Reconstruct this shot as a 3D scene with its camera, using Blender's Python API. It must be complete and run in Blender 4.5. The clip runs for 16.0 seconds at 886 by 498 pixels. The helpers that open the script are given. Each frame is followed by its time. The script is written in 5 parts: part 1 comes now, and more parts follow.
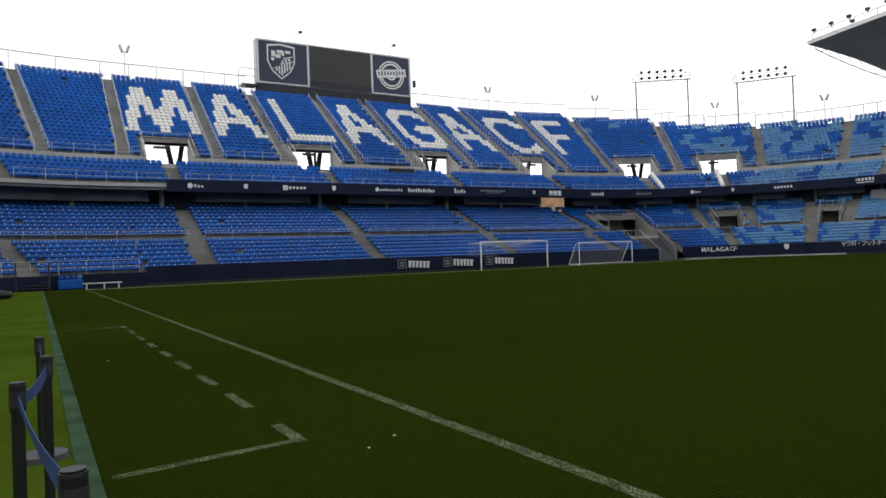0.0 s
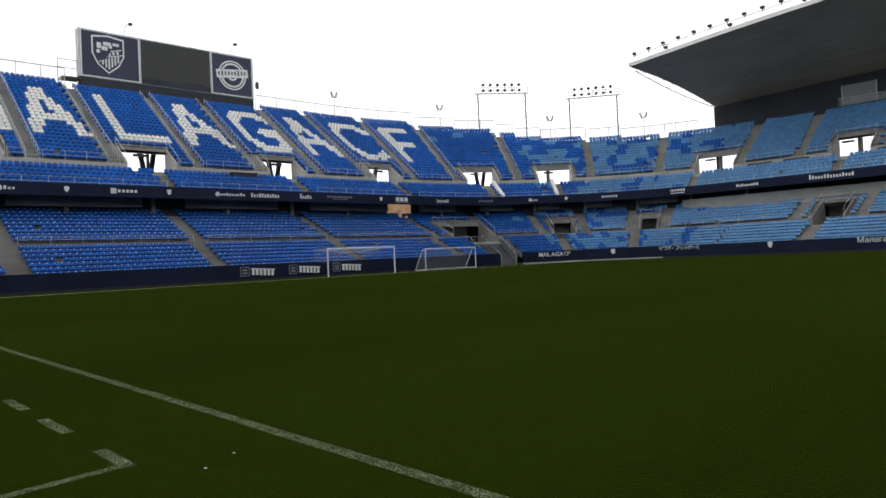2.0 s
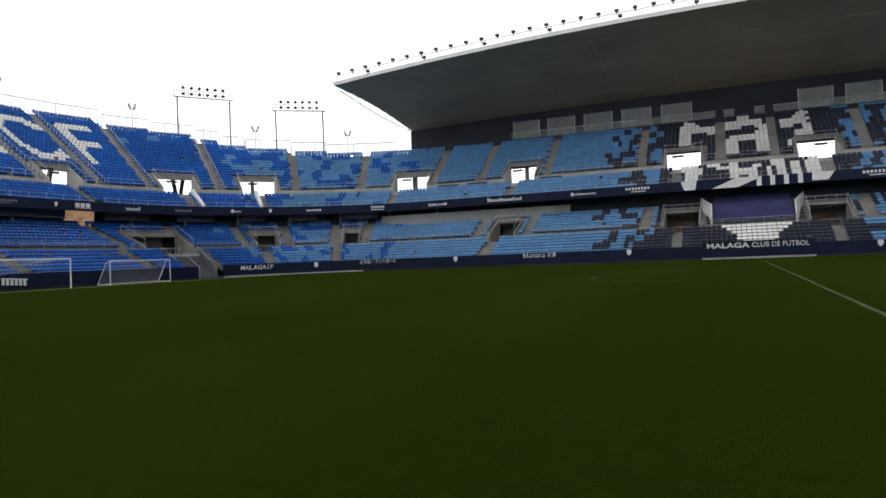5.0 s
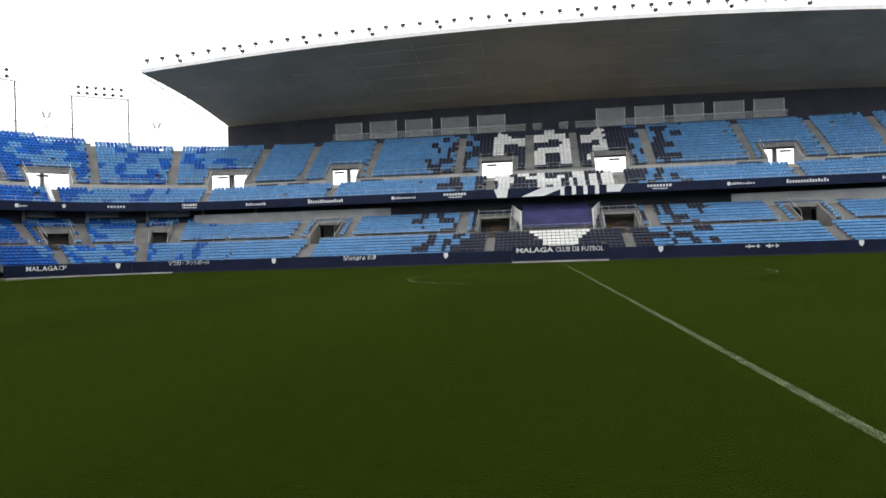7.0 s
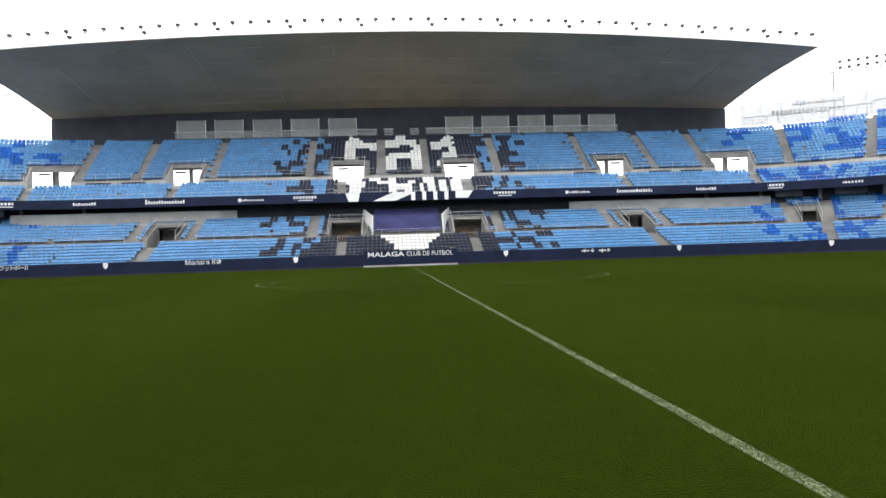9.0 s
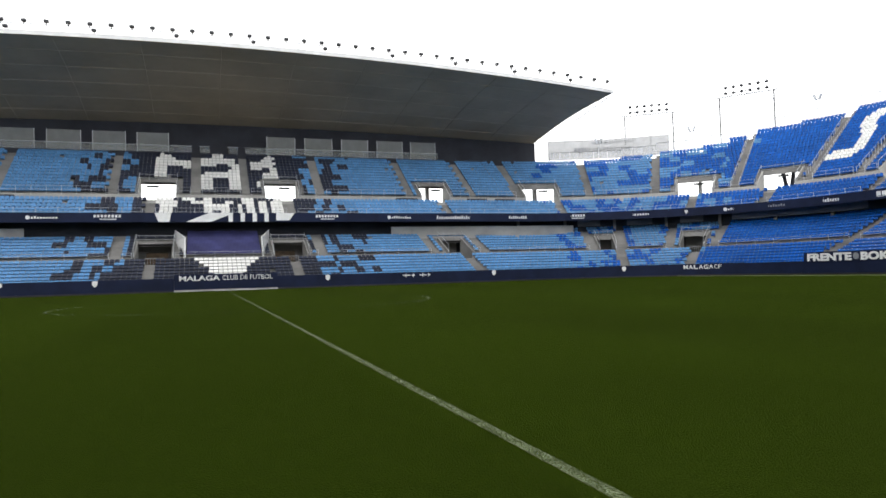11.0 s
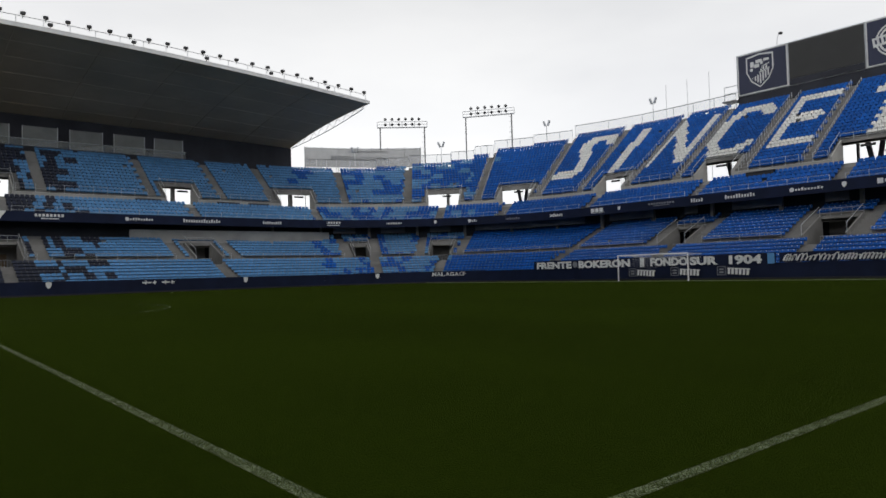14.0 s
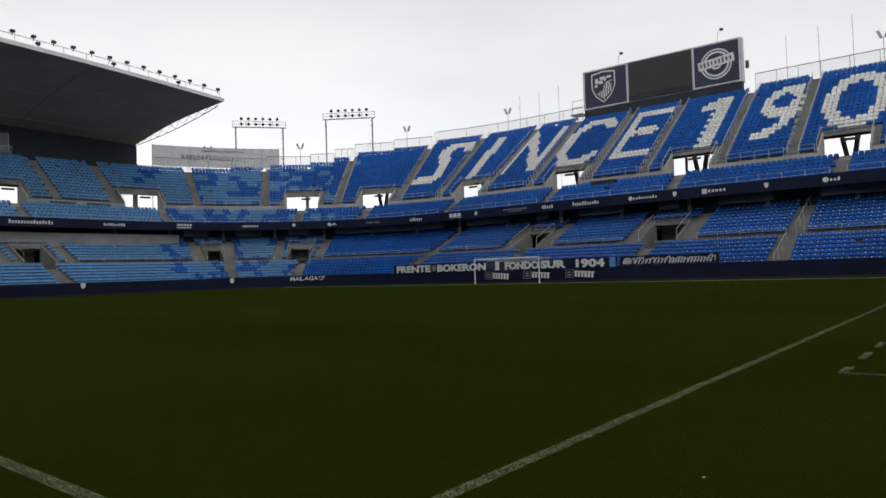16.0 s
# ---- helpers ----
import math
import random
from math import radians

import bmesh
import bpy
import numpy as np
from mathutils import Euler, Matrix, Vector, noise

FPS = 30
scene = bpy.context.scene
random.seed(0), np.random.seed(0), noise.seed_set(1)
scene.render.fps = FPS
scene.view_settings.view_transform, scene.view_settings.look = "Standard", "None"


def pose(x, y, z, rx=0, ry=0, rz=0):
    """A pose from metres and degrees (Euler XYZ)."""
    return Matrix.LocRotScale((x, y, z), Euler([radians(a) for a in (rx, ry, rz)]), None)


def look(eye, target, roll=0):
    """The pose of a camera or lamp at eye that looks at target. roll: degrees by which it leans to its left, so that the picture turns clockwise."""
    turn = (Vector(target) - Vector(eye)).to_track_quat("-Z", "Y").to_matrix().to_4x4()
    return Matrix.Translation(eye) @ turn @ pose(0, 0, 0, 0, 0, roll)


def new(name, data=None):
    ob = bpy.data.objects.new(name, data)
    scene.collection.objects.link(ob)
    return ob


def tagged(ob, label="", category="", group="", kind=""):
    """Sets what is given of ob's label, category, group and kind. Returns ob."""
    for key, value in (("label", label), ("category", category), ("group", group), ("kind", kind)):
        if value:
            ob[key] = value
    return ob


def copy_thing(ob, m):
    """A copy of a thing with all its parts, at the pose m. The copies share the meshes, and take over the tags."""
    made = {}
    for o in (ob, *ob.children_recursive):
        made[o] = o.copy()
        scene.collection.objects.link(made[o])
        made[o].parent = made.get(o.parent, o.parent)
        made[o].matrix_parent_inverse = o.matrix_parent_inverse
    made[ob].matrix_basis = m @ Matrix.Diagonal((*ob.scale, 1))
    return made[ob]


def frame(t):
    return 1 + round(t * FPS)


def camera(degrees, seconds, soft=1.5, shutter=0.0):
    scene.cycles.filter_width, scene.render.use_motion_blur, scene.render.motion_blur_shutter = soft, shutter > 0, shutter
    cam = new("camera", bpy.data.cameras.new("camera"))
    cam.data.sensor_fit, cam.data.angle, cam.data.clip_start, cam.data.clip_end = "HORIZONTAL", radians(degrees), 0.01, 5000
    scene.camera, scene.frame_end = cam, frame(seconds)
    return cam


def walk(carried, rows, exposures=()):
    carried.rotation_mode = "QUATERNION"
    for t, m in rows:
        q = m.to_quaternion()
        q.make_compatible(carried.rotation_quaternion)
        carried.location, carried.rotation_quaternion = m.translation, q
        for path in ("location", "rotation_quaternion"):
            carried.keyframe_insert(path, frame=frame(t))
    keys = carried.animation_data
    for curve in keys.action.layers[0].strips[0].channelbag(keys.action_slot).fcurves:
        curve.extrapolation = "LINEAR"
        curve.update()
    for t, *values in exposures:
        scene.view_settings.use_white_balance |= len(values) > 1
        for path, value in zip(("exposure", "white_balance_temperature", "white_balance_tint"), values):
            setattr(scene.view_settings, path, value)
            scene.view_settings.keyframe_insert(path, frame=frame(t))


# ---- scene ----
cam = camera(65.7, 16.0, soft=1.6)
PATH = [
    (0, (-3.128, -36.657, 1.268), (-4.849, -35.639, 1.292), -2.1),
    (0.5, (-3.141, -36.655, 1.27), (-4.813, -35.557, 1.295), -1.9),
    (1, (-3.148, -36.644, 1.269), (-4.771, -35.475, 1.29), -2.0),
    (1.5, (-3.15, -36.624, 1.269), (-4.681, -35.337, 1.292), -2.5),
    (2, (-3.146, -36.62, 1.272), (-4.601, -35.249, 1.296), -2.6),
    (2.5, (-3.119, -36.598, 1.283), (-4.501, -35.153, 1.3), -2.5),
    (3, (-3.046, -36.602, 1.287), (-4.336, -35.073, 1.308), -2.5),
    (3.5, (-2.93, -36.583, 1.292), (-4.133, -34.985, 1.304), -2.8),
    (4, (-2.782, -36.545, 1.306), (-3.908, -34.892, 1.326), -2.8),
    (4.5, (-2.626, -36.51, 1.324), (-3.588, -34.757, 1.355), -2.2),
    (5, (-2.483, -36.499, 1.338), (-3.255, -34.654, 1.362), -2.3),
    (5.2, (-2.445, -36.5, 1.339), (-3.131, -34.621, 1.364), -2.3),
    (7.5, (-2.226, -36.583, 1.334), (-2.412, -34.592, 1.351), -1.5),
    (8, (-2.218, -36.617, 1.333), (-2.289, -34.619, 1.363), -1.3),
    (8.5, (-2.235, -36.65, 1.332), (-2.208, -34.65, 1.35), -1.6),
    (9, (-2.255, -36.662, 1.331), (-2.101, -34.668, 1.342), -1.8),
    (11.3, (-2.251, -36.602, 1.332), (-1.529, -34.739, 1.409), -1.6),
    (11.5, (-2.237, -36.584, 1.332), (-1.472, -34.738, 1.413), -1.6),
    (12, (-2.172, -36.5, 1.335), (-1.279, -34.713, 1.416), -1.5),
    (12.5, (-2.086, -36.388, 1.342), (-1.102, -34.649, 1.43), -1.9),
    (13, (-2.024, -36.332, 1.335), (-0.944, -34.651, 1.419), -1.9),
    (13.5, (-1.986, -36.35, 1.323), (-0.81, -34.734, 1.407), -2.0),
    (14, (-1.967, -36.417, 1.309), (-0.699, -34.872, 1.377), -1.5),
    (14.5, (-1.951, -36.48, 1.298), (-0.6, -35.006, 1.36), -1.6),
    (15, (-1.93, -36.521, 1.295), (-0.5, -35.125, 1.364), -2.1),
    (15.5, (-1.907, -36.538, 1.295), (-0.415, -35.208, 1.348), -1.9),
    (16, (-1.884, -36.547, 1.296), (-0.332, -35.287, 1.364), -1.8),
]
walk(cam, [(t, look(eye, target, roll)) for t, eye, target, roll in PATH],
     exposures=[(0.0, -0.25), (3.5, -0.3), (5.0, -0.3), (7.5, 0.62), (9.0, 0.97), (11.5, 0.22), (12.5, -0.3), (14.5, -0.8), (16.0, -0.78)])

# ---- light ----
world = bpy.data.worlds.new("overcast_sky")
scene.world = world
world.use_nodes = True
wn, wl = world.node_tree.nodes, world.node_tree.links
wn.clear()
w_out, w_bg = wn.new("ShaderNodeOutputWorld"), wn.new("ShaderNodeBackground")
w_sky = wn.new("ShaderNodeTexSky")
w_sky.sky_type, w_sky.sun_disc = "NISHITA", False
w_sky.sun_elevation, w_sky.sun_rotation = radians(50), radians(-120)
w_gain = wn.new("ShaderNodeMix"); w_gain.data_type, w_gain.blend_type = "RGBA", "MULTIPLY"
w_gain.inputs[0].default_value = 1.0
w_gain.inputs[7].default_value = (0.1, 0.1, 0.1, 1)
w_tc, w_map, w_noise, w_ramp = wn.new("ShaderNodeTexCoord"), wn.new("ShaderNodeMapping"), wn.new("ShaderNodeTexNoise"), wn.new("ShaderNodeValToRGB")
w_map.inputs["Scale"].default_value = (1.0, 1.0, 3.2)
w_noise.inputs["Scale"].default_value, w_noise.inputs["Detail"].default_value = 1.7, 5.0
w_ramp.color_ramp.elements[0].position, w_ramp.color_ramp.elements[0].color = 0.34, (0.86, 0.865, 0.88, 1)
w_ramp.color_ramp.elements[1].position, w_ramp.color_ramp.elements[1].color = 0.62, (1.0, 1.0, 1.0, 1)
w_mix = wn.new("ShaderNodeMix"); w_mix.data_type = "RGBA"
w_mix.inputs[0].default_value = 0.95
wl.new(w_tc.outputs["Generated"], w_map.inputs["Vector"])
wl.new(w_map.outputs[0], w_noise.inputs["Vector"])
wl.new(w_noise.outputs["Fac"], w_ramp.inputs[0])
wl.new(w_sky.outputs[0], w_gain.inputs[6])
wl.new(w_gain.outputs[2], w_mix.inputs[6])
wl.new(w_ramp.outputs[0], w_mix.inputs[7])
# the cloud is thicker overhead than towards the horizon
w_sep, w_rise, w_thick = wn.new("ShaderNodeSeparateXYZ"), wn.new("ShaderNodeMapRange"), wn.new("ShaderNodeMix")
w_rise.inputs["From Min"].default_value, w_rise.inputs["From Max"].default_value = 0.12, 0.85
w_rise.inputs["To Min"].default_value, w_rise.inputs["To Max"].default_value = 1.0, 0.38
w_thick.data_type, w_thick.blend_type = "RGBA", "MULTIPLY"
w_thick.inputs[0].default_value = 1.0
wl.new(w_tc.outputs["Generated"], w_sep.inputs[0])
wl.new(w_sep.outputs[2], w_rise.inputs["Value"])
wl.new(w_mix.outputs[2], w_thick.inputs[6])
wl.new(w_rise.outputs[0], w_thick.inputs[7])
wl.new(w_thick.outputs[2], w_bg.inputs["Color"])
w_bg.inputs["Strength"].default_value = 1.95
wl.new(w_bg.outputs[0], w_out.inputs[0])
sun_data = bpy.data.lights.new("sun", "SUN")
sun_data.energy, sun_data.angle, sun_data.color = 0.5, radians(25), (1.0, 0.97, 0.93)
sun = new("sun", sun_data)
sun.matrix_world = look((-40, -60, 90), (0, 0, 0))


# ---- materials ----
def material(name, base, rough=0.6, metal=0.0, vary=0.12, scale=1.0, bump=0.0, fine=18.0, island=0.0, stain=None, spec=0.5):
    """A plain surface with broad stains, fine grain and a slight relief, in world metres."""
    m = bpy.data.materials.new(name)
    m.use_nodes = True
    n, k = m.node_tree.nodes, m.node_tree.links
    b = n["Principled BSDF"]
    b.inputs["Roughness"].default_value, b.inputs["Metallic"].default_value = rough, metal
    b.inputs["Specular IOR Level"].default_value = spec
    geo = n.new("ShaderNodeNewGeometry")
    big, small = n.new("ShaderNodeTexNoise"), n.new("ShaderNodeTexNoise")
    big.inputs["Scale"].default_value, big.inputs["Detail"].default_value = scale, 4.0
    small.inputs["Scale"].default_value, small.inputs["Detail"].default_value = fine, 3.0
    for x in (big, small):
        k.new(geo.outputs["Position"], x.inputs["Vector"])
    ramp = n.new("ShaderNodeValToRGB")
    lo = stain or tuple(c * (1 - 2 * vary) for c in base)
    ramp.color_ramp.elements[0].position, ramp.color_ramp.elements[1].position = 0.32, 0.66
    ramp.color_ramp.elements[0].color = (*lo, 1)
    ramp.color_ramp.elements[1].color = (*(min(1, c * (1 + vary)) for c in base), 1)
    k.new(big.outputs["Fac"], ramp.inputs[0])
    hsv = n.new("ShaderNodeHueSaturation")
    k.new(ramp.outputs[0], hsv.inputs["Color"])
    mr = n.new("ShaderNodeMapRange")
    mr.inputs["To Min"].default_value, mr.inputs["To Max"].default_value = 1 - vary, 1 + vary
    k.new(small.outputs["Fac"], mr.inputs["Value"])
    if island:
        mi = n.new("ShaderNodeMapRange")
        mi.inputs["To Min"].default_value, mi.inputs["To Max"].default_value = 1 - island, 1 + island
        k.new(geo.outputs["Random Per Island"], mi.inputs["Value"])
        mu = n.new("ShaderNodeMath"); mu.operation = "MULTIPLY"
        k.new(mr.outputs[0], mu.inputs[0]); k.new(mi.outputs[0], mu.inputs[1])
        k.new(mu.outputs[0], hsv.inputs["Value"])
    else:
        k.new(mr.outputs[0], hsv.inputs["Value"])
    k.new(hsv.outputs[0], b.inputs["Base Color"])
    if bump:
        bp = n.new("ShaderNodeBump")
        bp.inputs["Strength"].default_value, bp.inputs["Distance"].default_value = 0.6, bump
        k.new(small.outputs["Fac"], bp.inputs["Height"])
        k.new(bp.outputs[0], b.inputs["Normal"])
    return m


def grass_material(name, dark, light, band):
    """Mown turf: alternating mowing bands across the pitch, blades and worn patches."""
    m = bpy.data.materials.new(name)
    m.use_nodes = True
    n, k = m.node_tree.nodes, m.node_tree.links
    b = n["Principled BSDF"]
    b.inputs["Roughness"].default_value = 0.85
    b.inputs["Specular IOR Level"].default_value = 0.0
    b.inputs["Sheen Weight"].default_value, b.inputs["Sheen Roughness"].default_value = 0.22, 0.13
    b.inputs["Sheen Tint"].default_value = (0.40, 0.53, 0.10, 1)
    geo, sep = n.new("ShaderNodeNewGeometry"), n.new("ShaderNodeSeparateXYZ")
    k.new(geo.outputs["Position"], sep.inputs[0])
    wave = n.new("ShaderNodeMath"); wave.operation = "MULTIPLY"; wave.inputs[1].default_value = math.pi / band
    k.new(sep.outputs[0], wave.inputs[0])
    sine = n.new("ShaderNodeMath"); sine.operation = "SINE"
    k.new(wave.outputs[0], sine.inputs[0])
    sharp = n.new("ShaderNodeMapRange")
    sharp.inputs["From Min"].default_value, sharp.inputs["From Max"].default_value = -0.25, 0.25
    sharp.inputs["To Min"].default_value, sharp.inputs["To Max"].default_value = 0.445, 0.555
    k.new(sine.outputs[0], sharp.inputs["Value"])
    patch, blade, tuft = n.new("ShaderNodeTexNoise"), n.new("ShaderNodeTexNoise"), n.new("ShaderNodeTexNoise")
    patch.inputs["Scale"].default_value, patch.inputs["Detail"].default_value = 0.16, 6.0
    tuft.inputs["Scale"].default_value, tuft.inputs["Detail"].default_value = 5.0, 5.0
    blade.inputs["Scale"].default_value, blade.inputs["Detail"].default_value = 60.0, 3.0
    for x in (patch, blade, tuft):
        k.new(geo.outputs["Position"], x.inputs["Vector"])
    add1, add2, add3 = (n.new("ShaderNodeMath") for _ in range(3))
    add1.operation = add2.operation = add3.operation = "MULTIPLY_ADD"
    add1.inputs[1].default_value, add2.inputs[1].default_value, add3.inputs[1].default_value = 0.5, 0.5, 0.45
    k.new(patch.outputs["Fac"], add1.inputs[0]); k.new(sharp.outputs[0], add1.inputs[2])
    k.new(blade.outputs["Fac"], add2.inputs[0]); k.new(add1.outputs[0], add2.inputs[2])
    k.new(tuft.outputs["Fac"], add3.inputs[0]); k.new(add2.outputs[0], add3.inputs[2])
    ramp = n.new("ShaderNodeValToRGB")
    ramp.color_ramp.elements[0].color, ramp.color_ramp.elements[1].color = (*dark, 1), (*light, 1)
    half = n.new("ShaderNodeMath"); half.operation = "MULTIPLY"; half.inputs[1].default_value = 0.74
    k.new(add3.outputs[0], half.inputs[0])
    k.new(half.outputs[0], ramp.inputs[0])
    ramp.color_ramp.elements[0].position, ramp.color_ramp.elements[1].position = 0.66, 1.0
    k.new(ramp.outputs[0], b.inputs["Base Color"])
    bp = n.new("ShaderNodeBump")
    bp.inputs["Strength"].default_value, bp.inputs["Distance"].default_value = 0.7, 0.03
    k.new(blade.outputs["Fac"], bp.inputs["Height"])
    k.new(bp.outputs[0], b.inputs["Normal"])
    return m


def sheer_material(name, base, alpha, rough=0.4):
    m = material(name, base, rough, vary=0.05)
    m.node_tree.nodes["Principled BSDF"].inputs["Alpha"].default_value = alpha
    return m


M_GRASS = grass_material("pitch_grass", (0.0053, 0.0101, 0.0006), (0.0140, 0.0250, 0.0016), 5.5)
M_TURF = material("artificial_turf", (0.060, 0.100, 0.010), 0.8, vary=0.12, scale=0.8, fine=90, bump=0.01, spec=0.0)
M_CHALK = material("line_paint", (0.26, 0.31, 0.18), 0.9, vary=0.16, scale=5.0, fine=30, stain=(0.13, 0.16, 0.085))
M_CHALK.node_tree.nodes["Principled BSDF"].inputs["Specular IOR Level"].default_value = 0.0
ck_n, ck_l = M_CHALK.node_tree.nodes, M_CHALK.node_tree.links
ck_geo, ck_noise, ck_map = ck_n.new("ShaderNodeNewGeometry"), ck_n.new("ShaderNodeTexNoise"), ck_n.new("ShaderNodeMapRange")
ck_noise.inputs["Scale"].default_value, ck_noise.inputs["Detail"].default_value = 105.0, 3.0
ck_map.inputs["From Min"].default_value, ck_map.inputs["From Max"].default_value = 0.46, 0.58
ck_map.inputs["To Min"].default_value, ck_map.inputs["To Max"].default_value = 0.10, 0.70
ck_l.new(ck_geo.outputs["Position"], ck_noise.inputs["Vector"])
ck_l.new(ck_noise.outputs["Fac"], ck_map.inputs["Value"])
ck_l.new(ck_map.outputs[0], ck_n["Principled BSDF"].inputs["Alpha"])
M_CHALKED = material("fresh_line_paint", (0.30, 0.34, 0.20), 0.9, vary=0.16, scale=2.0, fine=30, spec=0.0)
M_KERB = material("turf_edge_strip", (0.058, 0.104, 0.060), 0.85, vary=0.2, scale=2.0, fine=40, spec=0.0)
M_EARTH = material("outer_ground", (0.20, 0.19, 0.17), 0.9, vary=0.15, scale=0.05, fine=3)
M_CONC = material("concrete", (0.25, 0.245, 0.235), 0.85, vary=0.14, scale=0.35, fine=9, bump=0.006)
M_PALE = material("pale_concrete", (0.40, 0.395, 0.375), 0.8, vary=0.1, scale=0.4, fine=9)
# concrete with its shade mixed into the colour, for beam and tunnel stair
M_BEAM = material("shade_darkened_concrete", (0.12, 0.125, 0.14), 0.8, vary=0.16, scale=0.3, fine=6)
# for dark parts, and for the shade painted behind the lower tier
M_SHADE = material("dark_concrete_and_shade", (0.030, 0.033, 0.045), 0.8, vary=0.15, scale=0.4)
M_NAVY = material("navy_board", (0.009, 0.0145, 0.040), 0.6, vary=0.14, scale=0.6, spec=0.15)
M_BLUE = material("blue_seat_plastic", (0.0065, 0.104, 0.43), 0.45, vary=0.09, scale=0.12, fine=2.5, island=0.22, spec=0.2)
M_LIGHT = material("light_blue_seat_plastic", (0.095, 0.262, 0.51), 0.45, vary=0.07, scale=0.12, fine=2.5, island=0.14, spec=0.3)
M_WHITE = material("white_seat_plastic", (0.84, 0.84, 0.81), 0.5, vary=0.05, scale=0.15, fine=2.5, island=0.08)
M_BLACK = material("charcoal_seat_plastic", (0.022, 0.028, 0.050), 0.5, vary=0.1, scale=0.2, fine=2.5, island=0.2, spec=0.25)
M_PURPLE = material("violet_cover_cloth", (0.034, 0.036, 0.125), 0.8, vary=0.14, scale=0.5)
M_STEEL = material("galvanised_steel", (0.50, 0.52, 0.54), 0.45, metal=0.3, vary=0.08, scale=1.0)
M_RAILGREY = material("weathered_grey_steel", (0.20, 0.21, 0.22), 0.5, metal=0.3, vary=0.1)
M_DARKSTEEL = material("dark_steel", (0.06, 0.062, 0.066), 0.5, metal=0.4, vary=0.1)
M_PAINT = material("white_paint", (0.80, 0.80, 0.79), 0.5, vary=0.05, scale=0.7)
M_SHEET = material("grey_roof_sheet", (0.52, 0.43, 0.31), 0.7, vary=0.07, scale=0.16, fine=0.9)
M_SCREEN = material("unlit_led_screen", (0.030, 0.031, 0.030), 0.6, vary=0.06, scale=0.5)
M_PANEL = material("navy_sign_panel", (0.016, 0.022, 0.060), 0.5, vary=0.08, scale=0.3)
M_MARK = material("pale_sign_print", (0.74, 0.75, 0.74), 0.6, vary=0.06)
M_DIMMARK = material("faded_sign_print", (0.22, 0.23, 0.25), 0.6, vary=0.08)
M_BLACKP = material("black_plastic", (0.012, 0.012, 0.014), 0.45, vary=0.1)
M_BELT = material("blue_webbing_belt", (0.016, 0.055, 0.19), 0.7, vary=0.1, fine=60)
M_FROST = sheer_material("frosted_glass_screen", (0.36, 0.38, 0.37), 0.5)
M_CLEAR = sheer_material("dusty_clear_glass", (0.46, 0.50, 0.50), 0.24)
M_MESH = sheer_material("fine_wire_mesh", (0.62, 0.64, 0.66), 0.22)
M_TARP = sheer_material("grey_translucent_sheeting", (0.42, 0.43, 0.44), 0.62, 0.7)
M_NET = sheer_material("white_cord", (0.75, 0.75, 0.75), 0.6, 0.8)
M_OCHRE = material("sunlit_ochre_render", (0.66, 0.40, 0.22), 0.8, vary=0.16, scale=0.8)
M_TIMBER = material("warm_timber", (0.20, 0.13, 0.07), 0.6, vary=0.2, scale=1.5)


# ---- building helpers ----
def thing(name, label="", category="", group="", kind="", at=None):
    ob = new(name)
    ob.empty_display_size = 0.3
    if at is not None:
        ob.matrix_world = at
    return tagged(ob, label, category, group, kind)


def finish(name, data, mat, parent=None, label=""):
    for m in (mat if isinstance(mat, (list, tuple)) else [mat]):
        if m is not None and len(data.materials) < (len(mat) if isinstance(mat, (list, tuple)) else 1):
            data.materials.append(m)
    ob = new(name, data)
    if parent is not None:
        ob.parent = parent
    return tagged(ob, label)


def part(name, bm, mat, parent=None, label=""):
    data = bpy.data.meshes.new(name)
    bm.to_mesh(data)
    bm.free()
    return finish(name, data, mat, parent, label)


def raw(name, verts, faces, mat, parent=None, label=""):
    data = bpy.data.meshes.new(name)
    data.from_pydata([tuple(v) for v in verts], [], faces)
    data.update()
    return finish(name, data, mat, parent, label)


def box(bm, x0, x1, y0, y1, z0, z1, m=None, bevel=0.0):
    made = bmesh.ops.create_cube(bm, size=1.0)["verts"]
    bmesh.ops.transform(bm, verts=made, matrix=Matrix.Translation(((x0 + x1) / 2, (y0 + y1) / 2, (z0 + z1) / 2)) @ Matrix.Diagonal((x1 - x0, y1 - y0, z1 - z0, 1)))
    if bevel:
        edges = list({e for v in made for e in v.link_edges})
        made = bmesh.ops.bevel(bm, geom=edges, offset=bevel, segments=1, affect="EDGES")["verts"]
    if m is not None:
        bmesh.ops.transform(bm, verts=made, matrix=m)
    return bm


def tube(bm, a, b, r, n=6):
    a, b = Vector(a), Vector(b)
    m = Matrix.Translation((a + b) / 2) @ (b - a).to_track_quat("Z", "Y").to_matrix().to_4x4()
    bmesh.ops.create_cone(bm, cap_ends=True, segments=n, radius1=r, radius2=r, depth=(b - a).length, matrix=m)
    return bm


def bent_tube(bm, pts, r, n=5):
    """One unbroken tube through all the points."""
    pts = [Vector(p) for p in pts]
    rings = []
    for i, p in enumerate(pts):
        t = (pts[min(i + 1, len(pts) - 1)] - pts[max(i - 1, 0)]).normalized()
        up = Vector((0, 0, 1)) if abs(t.z) < 0.9 else Vector((1, 0, 0))
        a = t.cross(up).normalized()
        b = a.cross(t)
        rings.append([bm.verts.new(p + (a * math.cos(2 * math.pi * k / n) + b * math.sin(2 * math.pi * k / n)) * r) for k in range(n)])
    for u, v in zip(rings, rings[1:]):
        for k in range(n):
            bm.faces.new((u[k], u[(k + 1) % n], v[(k + 1) % n], v[k]))
    bm.faces.new(rings[0][::-1]); bm.faces.new(rings[-1])
    return bm


